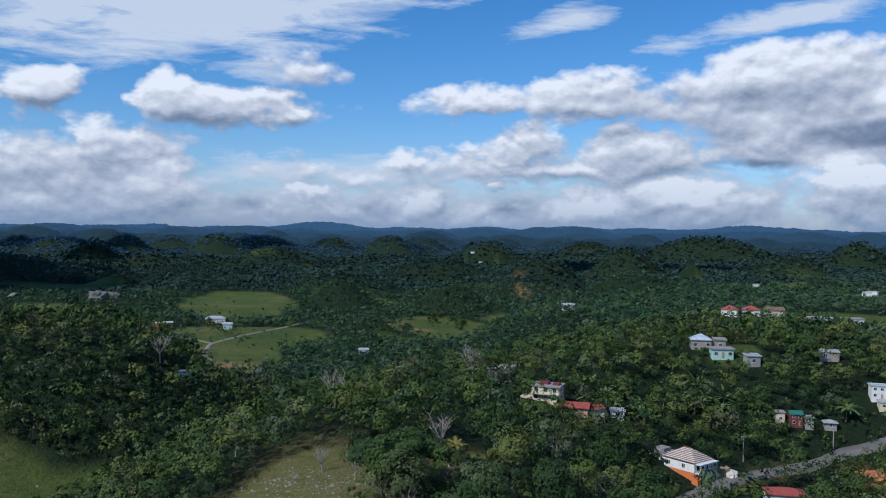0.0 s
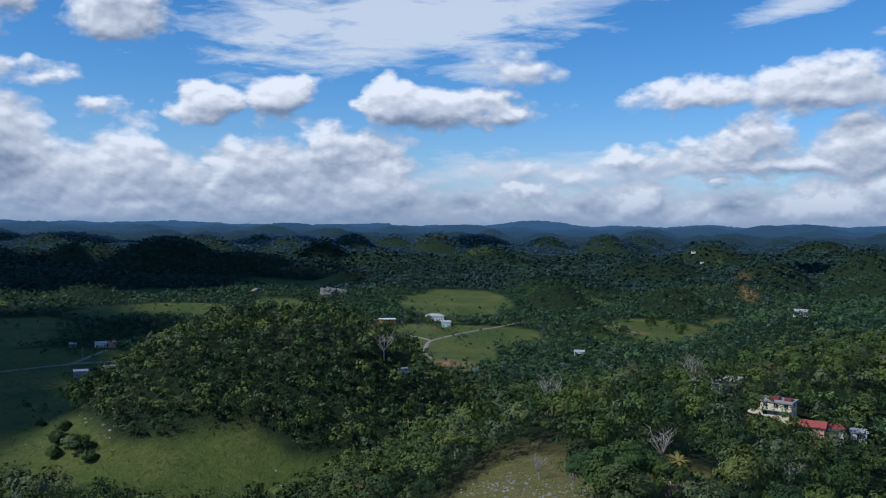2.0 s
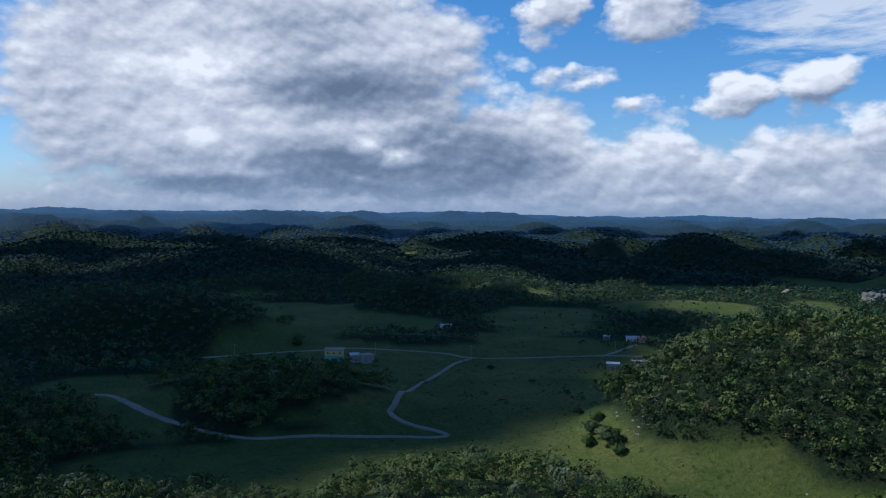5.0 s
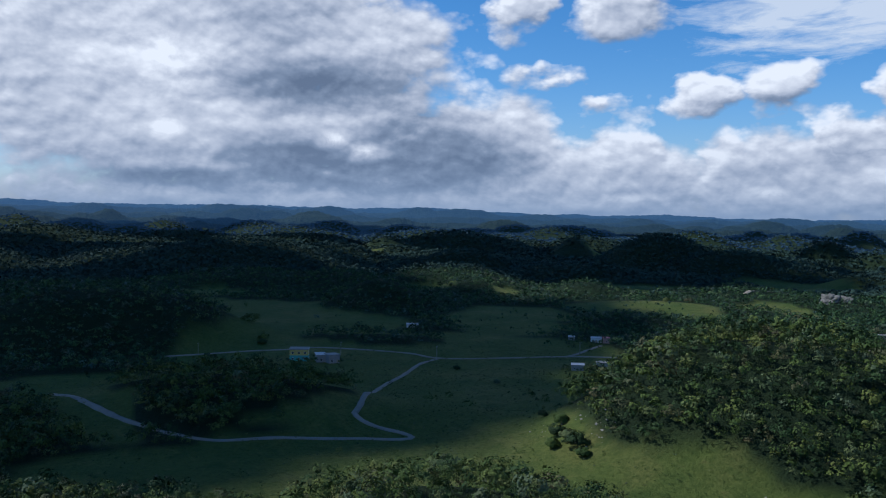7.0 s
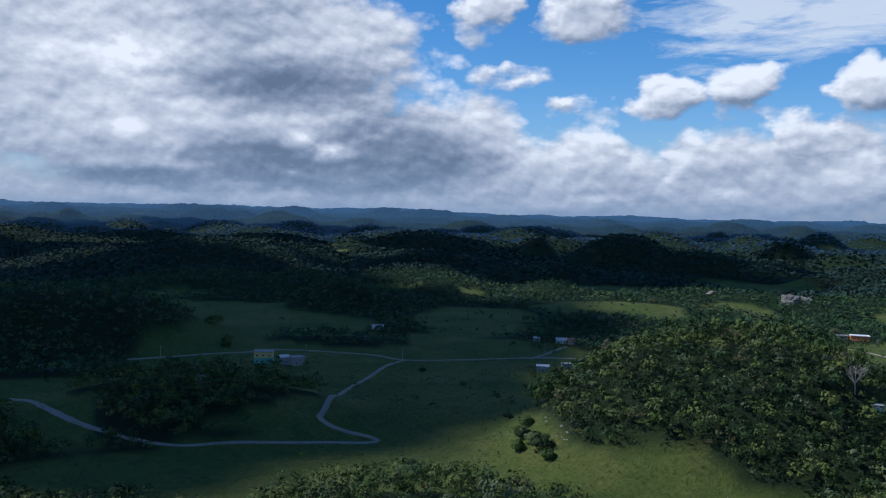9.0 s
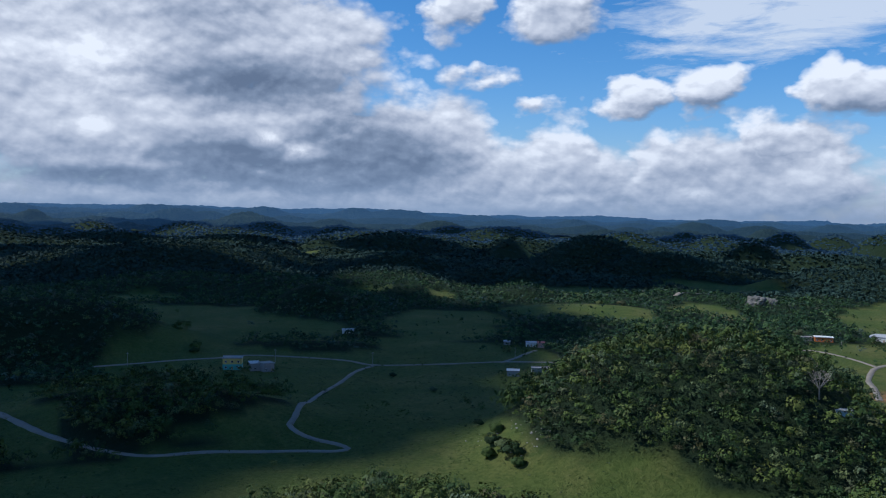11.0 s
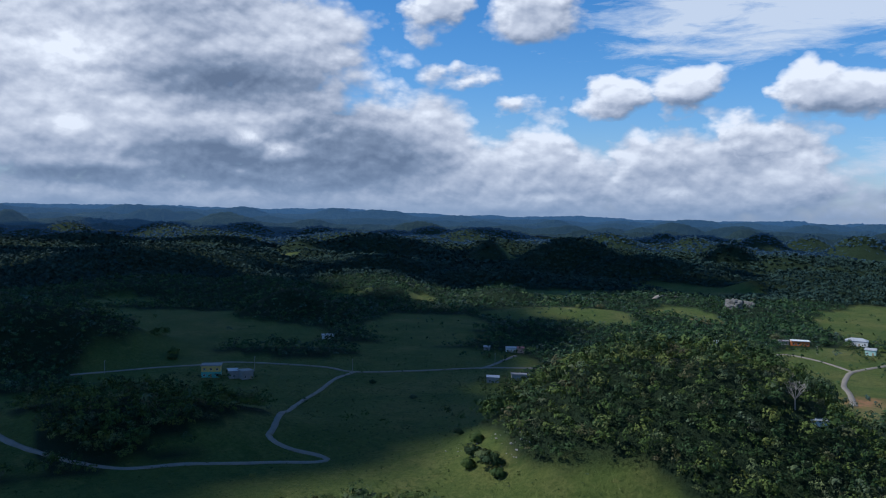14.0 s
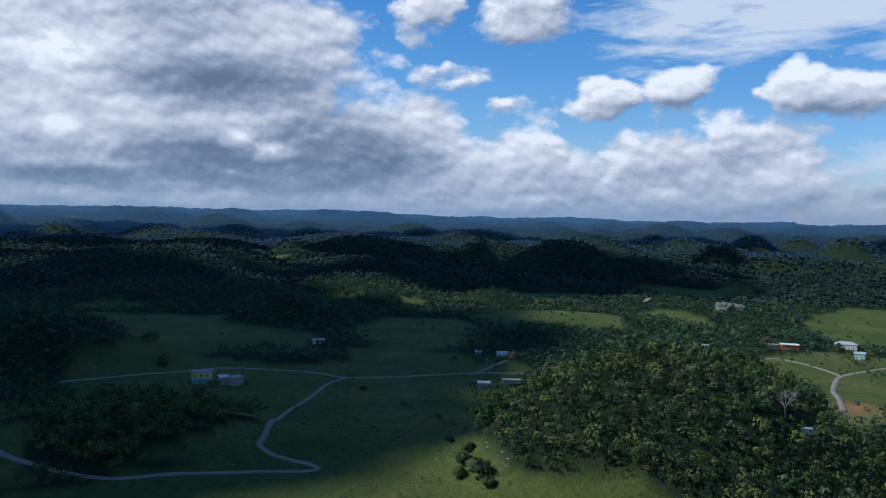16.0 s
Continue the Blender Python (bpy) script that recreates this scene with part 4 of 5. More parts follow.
def hip_roof(bm, w, d, z, rise, over, thick=0.18, ridge=0.45):
    """A hipped roof over w x d, with eaves and thickness."""
    x, y = w / 2 + over, d / 2 + over
    half = max(w - d, 0.0) / 2 + ridge * 0.2
    low = [(-x, -y, z), (x, -y, z), (x, y, z), (-x, y, z)]
    top = [(-half, 0, z + rise), (half, 0, z + rise)]
    a = [bm.verts.new(p) for p in low]
    b = [bm.verts.new((p[0], p[1], p[2] - thick)) for p in low]
    t = [bm.verts.new(p) for p in top]
    for f in ((a[0], a[1], t[1], t[0]), (a[2], a[3], t[0], t[1]), (a[1], a[2], t[1]), (a[3], a[0], t[0]), (b[3], b[2], b[1], b[0])):
        bm.faces.new(f)
    for k in range(4):
        bm.faces.new((b[k], b[(k + 1) % 4], a[(k + 1) % 4], a[k]))


def shed_roof(bm, w, d, z, rise, over, thick=0.12):
    x, y = w / 2 + over, d / 2 + over
    vs = [bm.verts.new(p) for p in ((-x, -y, z), (x, -y, z), (x, y, z + rise), (-x, y, z + rise), (-x, -y, z + thick), (x, -y, z + thick), (x, y, z + rise + thick), (-x, y, z + rise + thick))]
    for f in ((0, 3, 2, 1), (4, 5, 6, 7), (0, 1, 5, 4), (1, 2, 6, 5), (2, 3, 7, 6), (3, 0, 4, 7)):
        bm.faces.new([vs[i] for i in f])


def gable_roof(bm, w, d, z, rise, over, thick=0.15):
    x, y = w / 2 + over, d / 2 + over
    for s in (-1, 1):
        vs = [bm.verts.new(p) for p in ((-x, s * y, z), (x, s * y, z), (x, 0, z + rise), (-x, 0, z + rise), (-x, s * y, z - thick), (x, s * y, z - thick), (x, 0, z + rise - thick), (-x, 0, z + rise - thick))]
        for f in ((0, 3, 2, 1), (4, 5, 6, 7), (0, 1, 5, 4), (1, 2, 6, 5), (2, 3, 7, 6), (3, 0, 4, 7)):
            bm.faces.new([vs[i] for i in f])


def window(parent, x, y, z, wide, high, side="front", pane=GLASS):
    """A framed window set on a wall: sill, frame and pane."""
    bm = bmesh.new()
    if side == "front":
        for b in ((x - wide / 2 - 0.08, y - 0.06, z - 0.10, x + wide / 2 + 0.08, y, z), (x - wide / 2 - 0.08, y - 0.06, z + high, x + wide / 2 + 0.08, y, z + high + 0.08), (x - wide / 2 - 0.08, y - 0.06, z, x - wide / 2, y, z + high), (x + wide / 2, y - 0.06, z, x + wide / 2 + 0.08, y, z + high), (x - 0.03, y - 0.05, z, x + 0.03, y, z + high)):
            bm_box(bm, *b)
        box = (x - wide / 2, y - 0.03, z, x + wide / 2, y - 0.004, z + high)
    else:
        for b in ((x, y - wide / 2 - 0.08, z - 0.10, x + 0.06, y + wide / 2 + 0.08, z), (x, y - wide / 2 - 0.08, z + high, x + 0.06, y + wide / 2 + 0.08, z + high + 0.08), (x, y - wide / 2 - 0.08, z, x + 0.06, y - wide / 2, z + high), (x, y + wide / 2, z, x + 0.06, y + wide / 2 + 0.08, z + high)):
            bm_box(bm, *b)
        box = (x + 0.004, y - wide / 2, z, x + 0.03, y + wide / 2, z + high)
    frame_ob = part("window", bm, FRAME, parent)
    box_part("pane", box, pane, frame_ob, "dark glass pane")


def stand(name, x, y, turn, label, category="house", group="", lift=0.0, level=None):
    ob = new(name)
    z = float(height(x, y)) if level is None else level
    ob.matrix_world = pose(x, y, z + lift, 0, 0, math.degrees(math.atan2(-x, y)) + turn)
    return tagged(ob, label, category, group)


def house(x, y, turn, w, d, h, wall, roof, roof_mat, label, windows=2, storeys=1, base=None, door=True, rise=1.2, over=0.4, name="house", group="", porch=False, side_windows=1, size=1.0):
    """A plain village house; its front looks at -y."""
    ob = stand(name, x, y, turn, label, "house", group)
    ob.scale = (size, size, size)
    box_part("wall", (-w / 2, -d / 2, -2.0, w / 2, d / 2, h), wall, ob, bevel=0.03)
    if base is not None:
        box_part("plinth", (-w / 2 - 0.03, -d / 2 - 0.03, -2.0, w / 2 + 0.03, d / 2 + 0.03, h * (0.5 if storeys > 1 else 0.25)), base, ob, "lower wall painted another colour")
    bm = bmesh.new()
    if roof == "hip":
        hip_roof(bm, w, d, h + 0.18, rise, over)
    elif roof == "gable":
        gable_roof(bm, w, d, h + 0.15, rise, over)
        for s in (-1, 1):
            f = [bm.verts.new(p) for p in ((s * w / 2, -d / 2, h - 0.1), (s * w / 2, d / 2, h - 0.1), (s * w / 2, 0, h + rise))]
            bm.faces.new(f)
    elif roof == "shed":
        shed_roof(bm, w, d, h, rise * 0.4, over)
    else:
        bm_box(bm, -w / 2 - over, -d / 2 - over, h, w / 2 + over, d / 2 + over, h + 0.22)
        bm_box(bm, -w / 2 - over, -d / 2 - over, h + 0.22, w / 2 + over, -d / 2 - over + 0.2, h + 0.5)
        bm_box(bm, -w / 2 - over, d / 2 + over - 0.2, h + 0.22, w / 2 + over, d / 2 + over, h + 0.5)
        bm_box(bm, -w / 2 - over, -d / 2 - over + 0.2, h + 0.22, -w / 2 - over + 0.2, d / 2 + over - 0.2, h + 0.5)
        bm_box(bm, w / 2 + over - 0.2, -d / 2 - over + 0.2, h + 0.22, w / 2 + over, d / 2 + over - 0.2, h + 0.5)
    part("roof", bm, roof_mat, ob)
    front = -d / 2 - (0.03 if base is not None else 0.0)
    for level in range(storeys):
        z0 = 0.95 + level * h / storeys
        at_front = front if level * h / storeys < h * 0.5 else -d / 2
        for k in range(windows):
            wx = (k + 0.5) / windows * w - w / 2
            if door and level == 0 and k == windows // 2 and windows > 1:
                box_part("door", (wx - 0.45, at_front - 0.05, 0.0, wx + 0.45, at_front - 0.004, 2.05), WOOD, ob, "plain wooden door")
            else:
                window(ob, wx, at_front, z0, 1.1, 1.05)
        for k in range(side_windows):
            window(ob, w / 2 + (0.03 if base is not None and at_front == front else 0.0), (k + 0.5) / side_windows * d - d / 2, z0, 1.0, 1.0, "side")
    if porch:
        box_part("porch_roof", (-w / 2, -d / 2 - 2.0, h * 0.82, w / 2, -d / 2 - 0.004, h * 0.82 + 0.14), roof_mat, ob)
        for k in range(4):
            px = -w / 2 + 0.15 + k * (w - 0.3) / 3
            box_part("post", (px - 0.09, -d / 2 - 1.9, -1.5, px + 0.09, -d / 2 - 1.72, h * 0.82), WHITE, ob)
    return ob


def villa():
    """White villa over an orange ground floor, with a striped hipped tile roof."""
    ob = stand("villa", 55, 190.5, 0, "white villa with orange ground floor and striped hipped tile roof", "house")
    ob.matrix_world = ob.matrix_world @ pose(0, 0, 0, 0, 0, -36) @ Matrix.Scale(0.76, 4)
    w, d = 10.5, 8.0
    box_part("lower_wall", (-w / 2, -d / 2, -3.0, w / 2, d / 2, 1.3), ORANGE, ob, "orange painted ground floor wall")
    box_part("upper_wall", (-w / 2 - 0.1, -d / 2 - 0.1, 1.3, w / 2 + 0.1, d / 2 + 0.1, 4.2), WHITE, ob, "white painted upper wall", 0.03)
    # roof in bands of brown and white tiles
    rise, over, bands = 2.9, 0.6, 17
    x0, y0, half = w / 2 + over, d / 2 + over, 1.3
    for k in range(bands):
        t0, t1 = k / bands, (k + 1) / bands
        bm = bmesh.new()
        ring = []
        for t, lift in ((t0, 0.0 if k % 2 else 0.05), (t1, 0.0 if k % 2 else 0.05)):
            x, y, z = x0 + (half - x0) * t, y0 * (1 - t) + 0.02, 4.2 + rise * t + lift
            ring.append([bm.verts.new(p) for p in ((-x, -y, z), (x, -y, z), (x, y, z), (-x, y, z))])
        for j in range(4):
            bm.faces.new((ring[0][j], ring[0][(j + 1) % 4], ring[1][(j + 1) % 4], ring[1][j]))
        if not k:
            bm.faces.new(ring[0])
        part("roof_band", bm, TILE_WHITE if k % 2 else TILE_BROWN, ob)
    box_part("ridge", (-half, -0.2, 4.15 + rise, half, 0.2, 4.3 + rise), TILE_BROWN, ob)
    # flat-roofed wing with a concrete block on top
    box_part("wing_wall", (-w / 2 - 6.0, -d / 2 + 0.8, -3.0, -w / 2 - 0.104, d / 2 - 0.5, 4.0), WHITE, ob)
    box_part("wing_roof", (-w / 2 - 6.3, -d / 2 + 0.5, 4.0, -w / 2 - 0.11, d / 2 - 0.2, 4.25), CONCRETE, ob, "flat grey concrete roof slab", 0.03)
    block = box_part("roof_block", (-w / 2 - 5.6, -0.6, 4.25, -w / 2 - 2.4, 2.2, 5.1), CONCRETE, ob, "low concrete upstand on the flat roof", 0.05)
    box_part("cap", (-w / 2 - 5.7, -0.7, 5.1, -w / 2 - 2.3, 2.3, 5.25), CONCRETE, block)
    for x in (-3.6, 1.6):
        window(ob, x, -d / 2 - 0.1, 2.2, 1.0, 1.1)
    window(ob, -w / 2 - 3.0, -d / 2 + 0.8, 2.0, 1.0, 1.0)
    # balcony with arches
    xr = w / 2 + 0.1
    box_part("balcony_floor", (xr + 0.004, -d / 2, 1.15, xr + 2.0, d / 2, 1.35), WHITE, ob, "white balcony slab", 0.03)
    box_part("balcony_roof", (xr + 0.004, -d / 2 - 0.3, 3.95, xr + 2.3, d / 2 + 0.3, 4.15), WHITE, ob)
    rail = box_part("balustrade", (xr + 1.85, -d / 2 + 0.3, 2.15, xr + 1.98, d / 2 - 0.3, 2.3), WHITE, ob, "white balcony balustrade")
    for k in range(14):
        y = -d / 2 + 0.5 + k * (d - 1.0) / 13
        bm = bmesh.new()
        bmesh.ops.create_cone(bm, cap_ends=True, segments=8, radius1=0.09, radius2=0.06, depth=0.8, matrix=Matrix.Translation((xr + 1.91, y, 1.75)))
        part("baluster", bm, WHITE, rail)
    for k in range(5):
        y = -d / 2 + 0.15 + k * (d - 0.3) / 4
        box_part("column", (xr + 1.8, y - 0.13, -3.0, xr + 2.0, y + 0.13, 3.95), WHITE, ob, bevel=0.02)
        if k < 4:
            span = (d - 0.3) / 4 - 0.26
            bm = bmesh.new()
            cy, pts = y + 0.13 + span / 2, []
            for s in range(9):
                a = math.pi * s / 8
                pts.append((cy - math.cos(a) * span / 2, 3.05 + math.sin(a) * 0.6))
            for (ya, za), (yb, zb) in zip(pts, pts[1:]):
                front = [bm.verts.new((xr + 1.98, *p)) for p in ((ya, za), (yb, zb), (yb, 3.94), (ya, 3.94))]
                back = [bm.verts.new((xr + 1.83, *p)) for p in ((ya, za), (yb, zb), (yb, 3.94), (ya, 3.94))]
                bm.faces.new(front)
                bm.faces.new(back[::-1])
                bm.faces.new((front[0], back[0], back[1], front[1]))
            part("arch", bm, WHITE, ob)
    for y in (-2.4, 0.0, 2.4):
        window(ob, xr, y, 1.9, 1.3, 1.3, "side")
    for k in range(7):
        box_part("stair", (xr + 0.2 + k * 0.3, -d / 2 - 1.6, -3.0, xr + 0.5 + k * 0.3, -d / 2 - 0.2, 1.1 - k * 0.19), ORANGE, ob)
    return ob


villa()
house(71.5, 177.5, 12, 9.5, 6.0, 3.0, WHITE, "hip", RED_SHEET, "white house with rusty red sheet roof by the road", 3, group="village houses", size=0.8)
beige = house(26, 209, -14, 8.6, 6.0, 4.6, CREAM, "flat", CONCRETE, "cream two-storey house with flat concrete roof", 3, 2, group="village houses", size=0.8)
box_part("roof_room", (-2.6, 0.0, 4.82, 0.2, 2.4, 5.7), MAROON, beige, "dark red parapet room on the roof", 0.03)
box_part("roof_room", (1.6, -0.4, 4.82, 3.6, 2.2, 5.5), MAROON, beige, "dark red parapet room on the roof", 0.03)
box_part("awning", (-4.2, -4.2, 2.4, 4.2, -3.02, 2.52), ZINC, beige, "pale sheet awning along the front")
box_part("terrace", (-7.4, -4.0, -2.0, -4.304, 2.0, 1.6), CREAM, beige, "cream walled side terrace", 0.03)
house(32, 204, -8, 6.4, 4.4, 2.0, PINK, "gable", RED_SHEET, "small pink house with red sheet gable roof among trees", 2, rise=1.0, group="village houses")
house(37, 205, 20, 3.4, 3.0, 2.7, WHITE, "shed", RED_SHEET, "small white outhouse with red roof behind the pink house", 1, group="village houses", door=False)
house(16, 226, -10, 6.0, 5.5, 3.4, CONCRETE, "flat", CONCRETE, "grey concrete house with flat roof and white porch", 2, porch=True, group="village houses")
house(77, 256, 8, 6.6, 6.0, 3.0, CONCRETE, "hip", PALE_SHEET, "grey house with pale blue hipped sheet roof", 3, rise=1.8, group="village houses", size=0.84)
house(82, 254, 8, 3.6, 5.0, 3.2, CONCRETE, "flat", CONCRETE, "unfinished grey concrete extension with flat roof", 1, group="village houses", size=0.84)
house(80, 246, 16, 7.0, 4.6, 2.9, MINT, "flat", CONCRETE, "mint green house with flat grey roof", 3, group="village houses", size=0.84)
house(87, 241, 20, 4.4, 4.0, 2.9, CONCRETE, "shed", ZINC, "raw concrete block shed with pale sheet roof", 1, group="village houses", size=0.84)
house(88.6, 214.6, 15, 5.0, 5.5, 4.6, MAROON, "gable", GREEN_SHEET, "maroon two-storey house with green gable sheet roof", 2, 2, group="village houses", size=0.58)
house(91.4, 213.4, 15, 3.2, 5.0, 4.0, CONCRETE, "flat", CONCRETE, "narrow grey concrete house beside the maroon one", 1, 2, group="village houses", size=0.58)
house(85.2, 216, 15, 3.6, 4.6, 3.8, CREAM, "flat", CONCRETE, "small cream house with flat roof among trees", 1, group="village houses", size=0.58)
shed = house(96.3, 212.3, 10, 4.4, 4.0, 2.4, CONCRETE, "hip", ZINC, "open shed with pale hipped sheet roof", 1, rise=0.9, over=0.7, group="village houses", size=0.62)
house(113, 221, 14, 8.5, 6.0, 5.4, WHITE, "flat", PALE_SHEET, "white two-storey house with pale blue roof slab", 3, 2, group="village houses", size=0.58)
house(112.5, 216.5, 14, 7.0, 4.5, 2.8, CREAM, "shed", ZINC, "low cream house with white lean-to roof", 2, group="village houses", size=0.58)
house(100, 430, 10, 6.4, 6.0, 4.0, PINK, "hip", PINK, "small pink house with pale hipped roof on the hill", 2, group="hill houses", size=0.75)
house(170, 509, -6, 9.0, 8.0, 4.0, WHITE, "hip", RED_SHEET, "white house with bright red hipped roof", 2, rise=2.2, group="hill houses")
house(184, 513, 12, 9.0, 8.0, 3.6, WHITE, "hip", RED_SHEET, "white house with bright red hipped roof", 2, rise=2.4, group="hill houses")
house(197, 511, 20, 10.0, 8.0, 3.8, CREAM, "gable", BROWN_SHEET, "cream house with brown gable roof", 3, rise=1.8, group="hill houses")
house(157, 429, 15, 11.0, 7.0, 3.4, WHITE, "flat", CONCRETE, "long white house with flat roof and porch on the hill", 3, porch=True, group="hill houses")
house(209, 480, 20, 16.0, 6.0, 2.8, WHITE, "flat", ZINC, "long low white building with pale flat roof", 5, group="hill houses")
house(225, 474, 24, 12.0, 6.5, 3.2, WHITE, "flat", CONCRETE, "long low white building with grey flat roof", 4, group="hill houses")
house(80, 546, 0, 8.0, 6.0, 3.2, WHITE, "gable", ZINC, "small white house with pale roof among far trees", 2, group="hill houses")
house(-50, 555, 0, 9.0, 7.0, 4.4, WHITE, "gable", ZINC, "white house with pale sheet roof half hidden in trees", 2, group="hill houses", size=0.7)
house(-92, 306, 20, 9.0, 5.0, 1.7, WHITE, "flat", ZINC, "low white house with pale roof among the trees of the hill", 3, group="hill houses", size=0.6, door=False)
house(109, 242, 10, 6.0, 4.5, 2.6, CONCRETE, "shed", ZINC, "small block house with pale sheet roof among the hill trees", 2, group="village houses", size=0.8)
house(43, 209, 5, 4.0, 3.0, 2.3, WHITE, "shed", ZINC, "small white shed with pale sheet roof in the grove", 1, door=False, group="village houses", size=0.8)
# valley and farm
house_a = house(-420, 290, -6, 10.6, 8.0, 6.6, YELLOW, "flat", CONCRETE, "yellow two-storey house with teal ground floor and flat roof", 3, 2, TEAL, group="valley houses")
for k in range(6):
    box_part("column_stub", (-5.0 + k * 1.9, -3.9, 6.82, -4.7 + k * 1.9, -3.6, 7.7), CONCRETE, house_a, "bare concrete column stub on the roof")
house(-409, 297, 10, 5.4, 6.0, 4.4, BLUEGREY, "shed", ZINC, "grey house front with pale lean-to roof", 1, group="valley houses")
house(-403, 301, 24, 6.6, 7.0, 4.6, BLUEGREY, "flat", CONCRETE, "unfinished blue-grey concrete house with flat roof", 2, group="valley houses")
house(-299, 397, 0, 9.0, 6.0, 4.2, BLUEGREY, "shed", ZINC, "blue-grey house with pale sheet roof in the pasture", 2, size=0.78, group="valley houses")
house(-304, 402, -10, 6.0, 4.0, 2.8, CONCRETE, "shed", BROWN_SHEET, "low grey outbuilding with a rusty sheet roof", 1, size=0.78, group="valley houses")
house(-292, 414, 4, 10.0, 5.0, 3.6, CONCRETE, "flat", CONCRETE, "grey concrete shell of a house without windows", 0, group="valley houses", side_windows=0)
house(-353, 489, 6, 9.0, 6.0, 3.4, WHITE, "gable", ZINC, "white house with pale sheet roof on the spur", 3, size=0.78, group="valley houses")
house(-346, 491, 6, 6.0, 5.0, 4.6, PINK, "shed", RED_SHEET, "pink house with red sheet roof on the spur", 1, size=0.78, group="valley houses")
house(-368, 481, -4, 5.5, 4.5, 3.0, BLUEGREY, "shed", ZINC, "small grey shed with pale roof", 1, size=0.78, group="valley houses")
house(-489, 441, 0, 9.0, 6.0, 2.8, WHITE, "flat", ZINC, "low white house at the edge of a thicket", 2, group="valley houses")
house(-221, 686, 8, 13.0, 7.0, 3.6, ORANGE, "flat", WHITE, "orange farm house with white flat roof", 4, porch=False, group="farm houses", size=1.0)
house(-232, 682, 8, 7.0, 5.0, 2.8, BLUEGREY, "flat", CONCRETE, "grey flat-roofed annex of the farm", 2, group="farm houses")
house(-190, 724, -4, 16.0, 8.0, 3.8, WHITE, "hip", ZINC, "long white farm house with pale hipped roof", 4, rise=2.0, group="farm houses", size=1.0)
house(-166, 669, -8, 6.5, 5.5, 3.6, MINT, "gable", ZINC, "small mint green house with pale roof on the pasture", 2, group="farm houses", size=1.1)
house(-268, 630, 0, 10.0, 6.0, 3.4, WHITE, "flat", ZINC, "white flat-roofed house at the wood's edge", 3, group="farm houses")


def hamlet(places, seed, group):
    """Far white houses in small groups."""
    pick = random.Random(seed)
    for x, y in places:
        wall = pick.choice([WHITE, WHITE, CREAM])
        house(x, y, pick.uniform(-30, 30), pick.uniform(8, 13), pick.uniform(7, 9), pick.uniform(3.4, 6.0), wall, pick.choice(["hip", "flat", "gable"]), pick.choice([ZINC, ZINC, BROWN_SHEET, PALE_SHEET]), "far pale house in a hamlet among trees", 2, group=group, side_windows=0, size=0.62)


# ---------------------------------------------------------------- poles and wires
def pole(x, y, tall, arm, turn):
    ob = stand("utility_pole", x, y, turn, "weathered wooden utility pole with crossarm", "utility pole", "utility poles")
    bm = bmesh.new()
    bmesh.ops.create_cone(bm, cap_ends=True, segments=8, radius1=0.16, radius2=0.10, depth=tall + 1, matrix=Matrix.Translation((0, 0, tall / 2 - 0.5)))
    part("post", bm, GREY_WOOD, ob)
    box_part("crossarm", (-arm / 2, -0.18, tall - 0.7, arm / 2, -0.08, tall - 0.55), GREY_WOOD, ob)
    for x_at in (-arm / 2 + 0.1, 0.0, arm / 2 - 0.1):
        bm = bmesh.new()
        bmesh.ops.create_cone(bm, cap_ends=True, segments=8, radius1=0.05, radius2=0.035, depth=0.2, matrix=Matrix.Translation((x_at, -0.13, tall - 0.45)))
        part("insulator", bm, WHITE, ob, "white ceramic insulator")
    return ob


for spec in [(70, 198, 6.4, 1.2, 20), (93, 203, 6.0, 1.1, 0), (-425, 324, 8.0, 1.4, 30), (-378, 361, 8.0, 1.4, 30), (-470, 252, 8.0, 1.4, 30), (-330, 440, 8.0, 1.4, 10), (-194, 640, 6.4, 1.2, 0)]:
    pole(*spec)


def heap(name, x, y, size, high, mat, label, seed):
    """A loose heap of earth or marl."""
    bm = bmesh.new()
    bmesh.ops.create_icosphere(bm, subdivisions=3, radius=1.0)
    for v in bm.verts:
        r = 1 + 0.35 * noise.fractal(v.co * 1.7 + Vector((seed, 0, 0)), 0.7, 2.0, 4)
        v.co = Vector((v.co.x * size * r, v.co.y * size * 0.8 * r, max(v.co.z * r, -0.3) * high))
    mesh = bpy.data.meshes.new(name)
    bm.to_mesh(mesh)
    bm.free()
    mesh.materials.append(mat)
    ob = new(name, mesh)
    ob.location = (x, y, float(height(x, y)) + 0.05)
    return tagged(ob, label, name.replace("_", " "))


heap("marl_heap", 64.5, 190.5, 1.9, 1.3, GRAVEL, "heap of pale crushed marl beside the road", 3)
heap("earth_bank", 95.5, 190.5, 3.6, 1.3, RED_EARTH, "bank of freshly cut red earth above the road", 5)
heap("brush_pile", 2, 142, 1.4, 0.5, RED_EARTH, "low pile of red-brown brush on the clearing", 8)
lumber = stand("lumber_stack", 62.3, 190, 40, "stack of pale sawn boards leaning beside the villa", "lumber")
for k in range(9):
    box_part("board", (-1.8 + k * 0.42, -0.6, -0.3, -1.5 + k * 0.42, 0.6, 1.5 + 0.3 * (k % 3)), WOOD, lumber)

# ---------------------------------------------------------------- single trees, palms, bushes and stones
def bare_tree(x, y, size, label):
    ob = stand("bare_tree", x, y, 0, label, "bare tree", "leafless trees")
    limbs = new("trunk", branch_mesh("trunk", rng, 9.0 * size, 3.0 * size, 3.2 * size, GREY_WOOD, 8, 0.2 * size, 7))
    limbs.parent = ob
    return ob


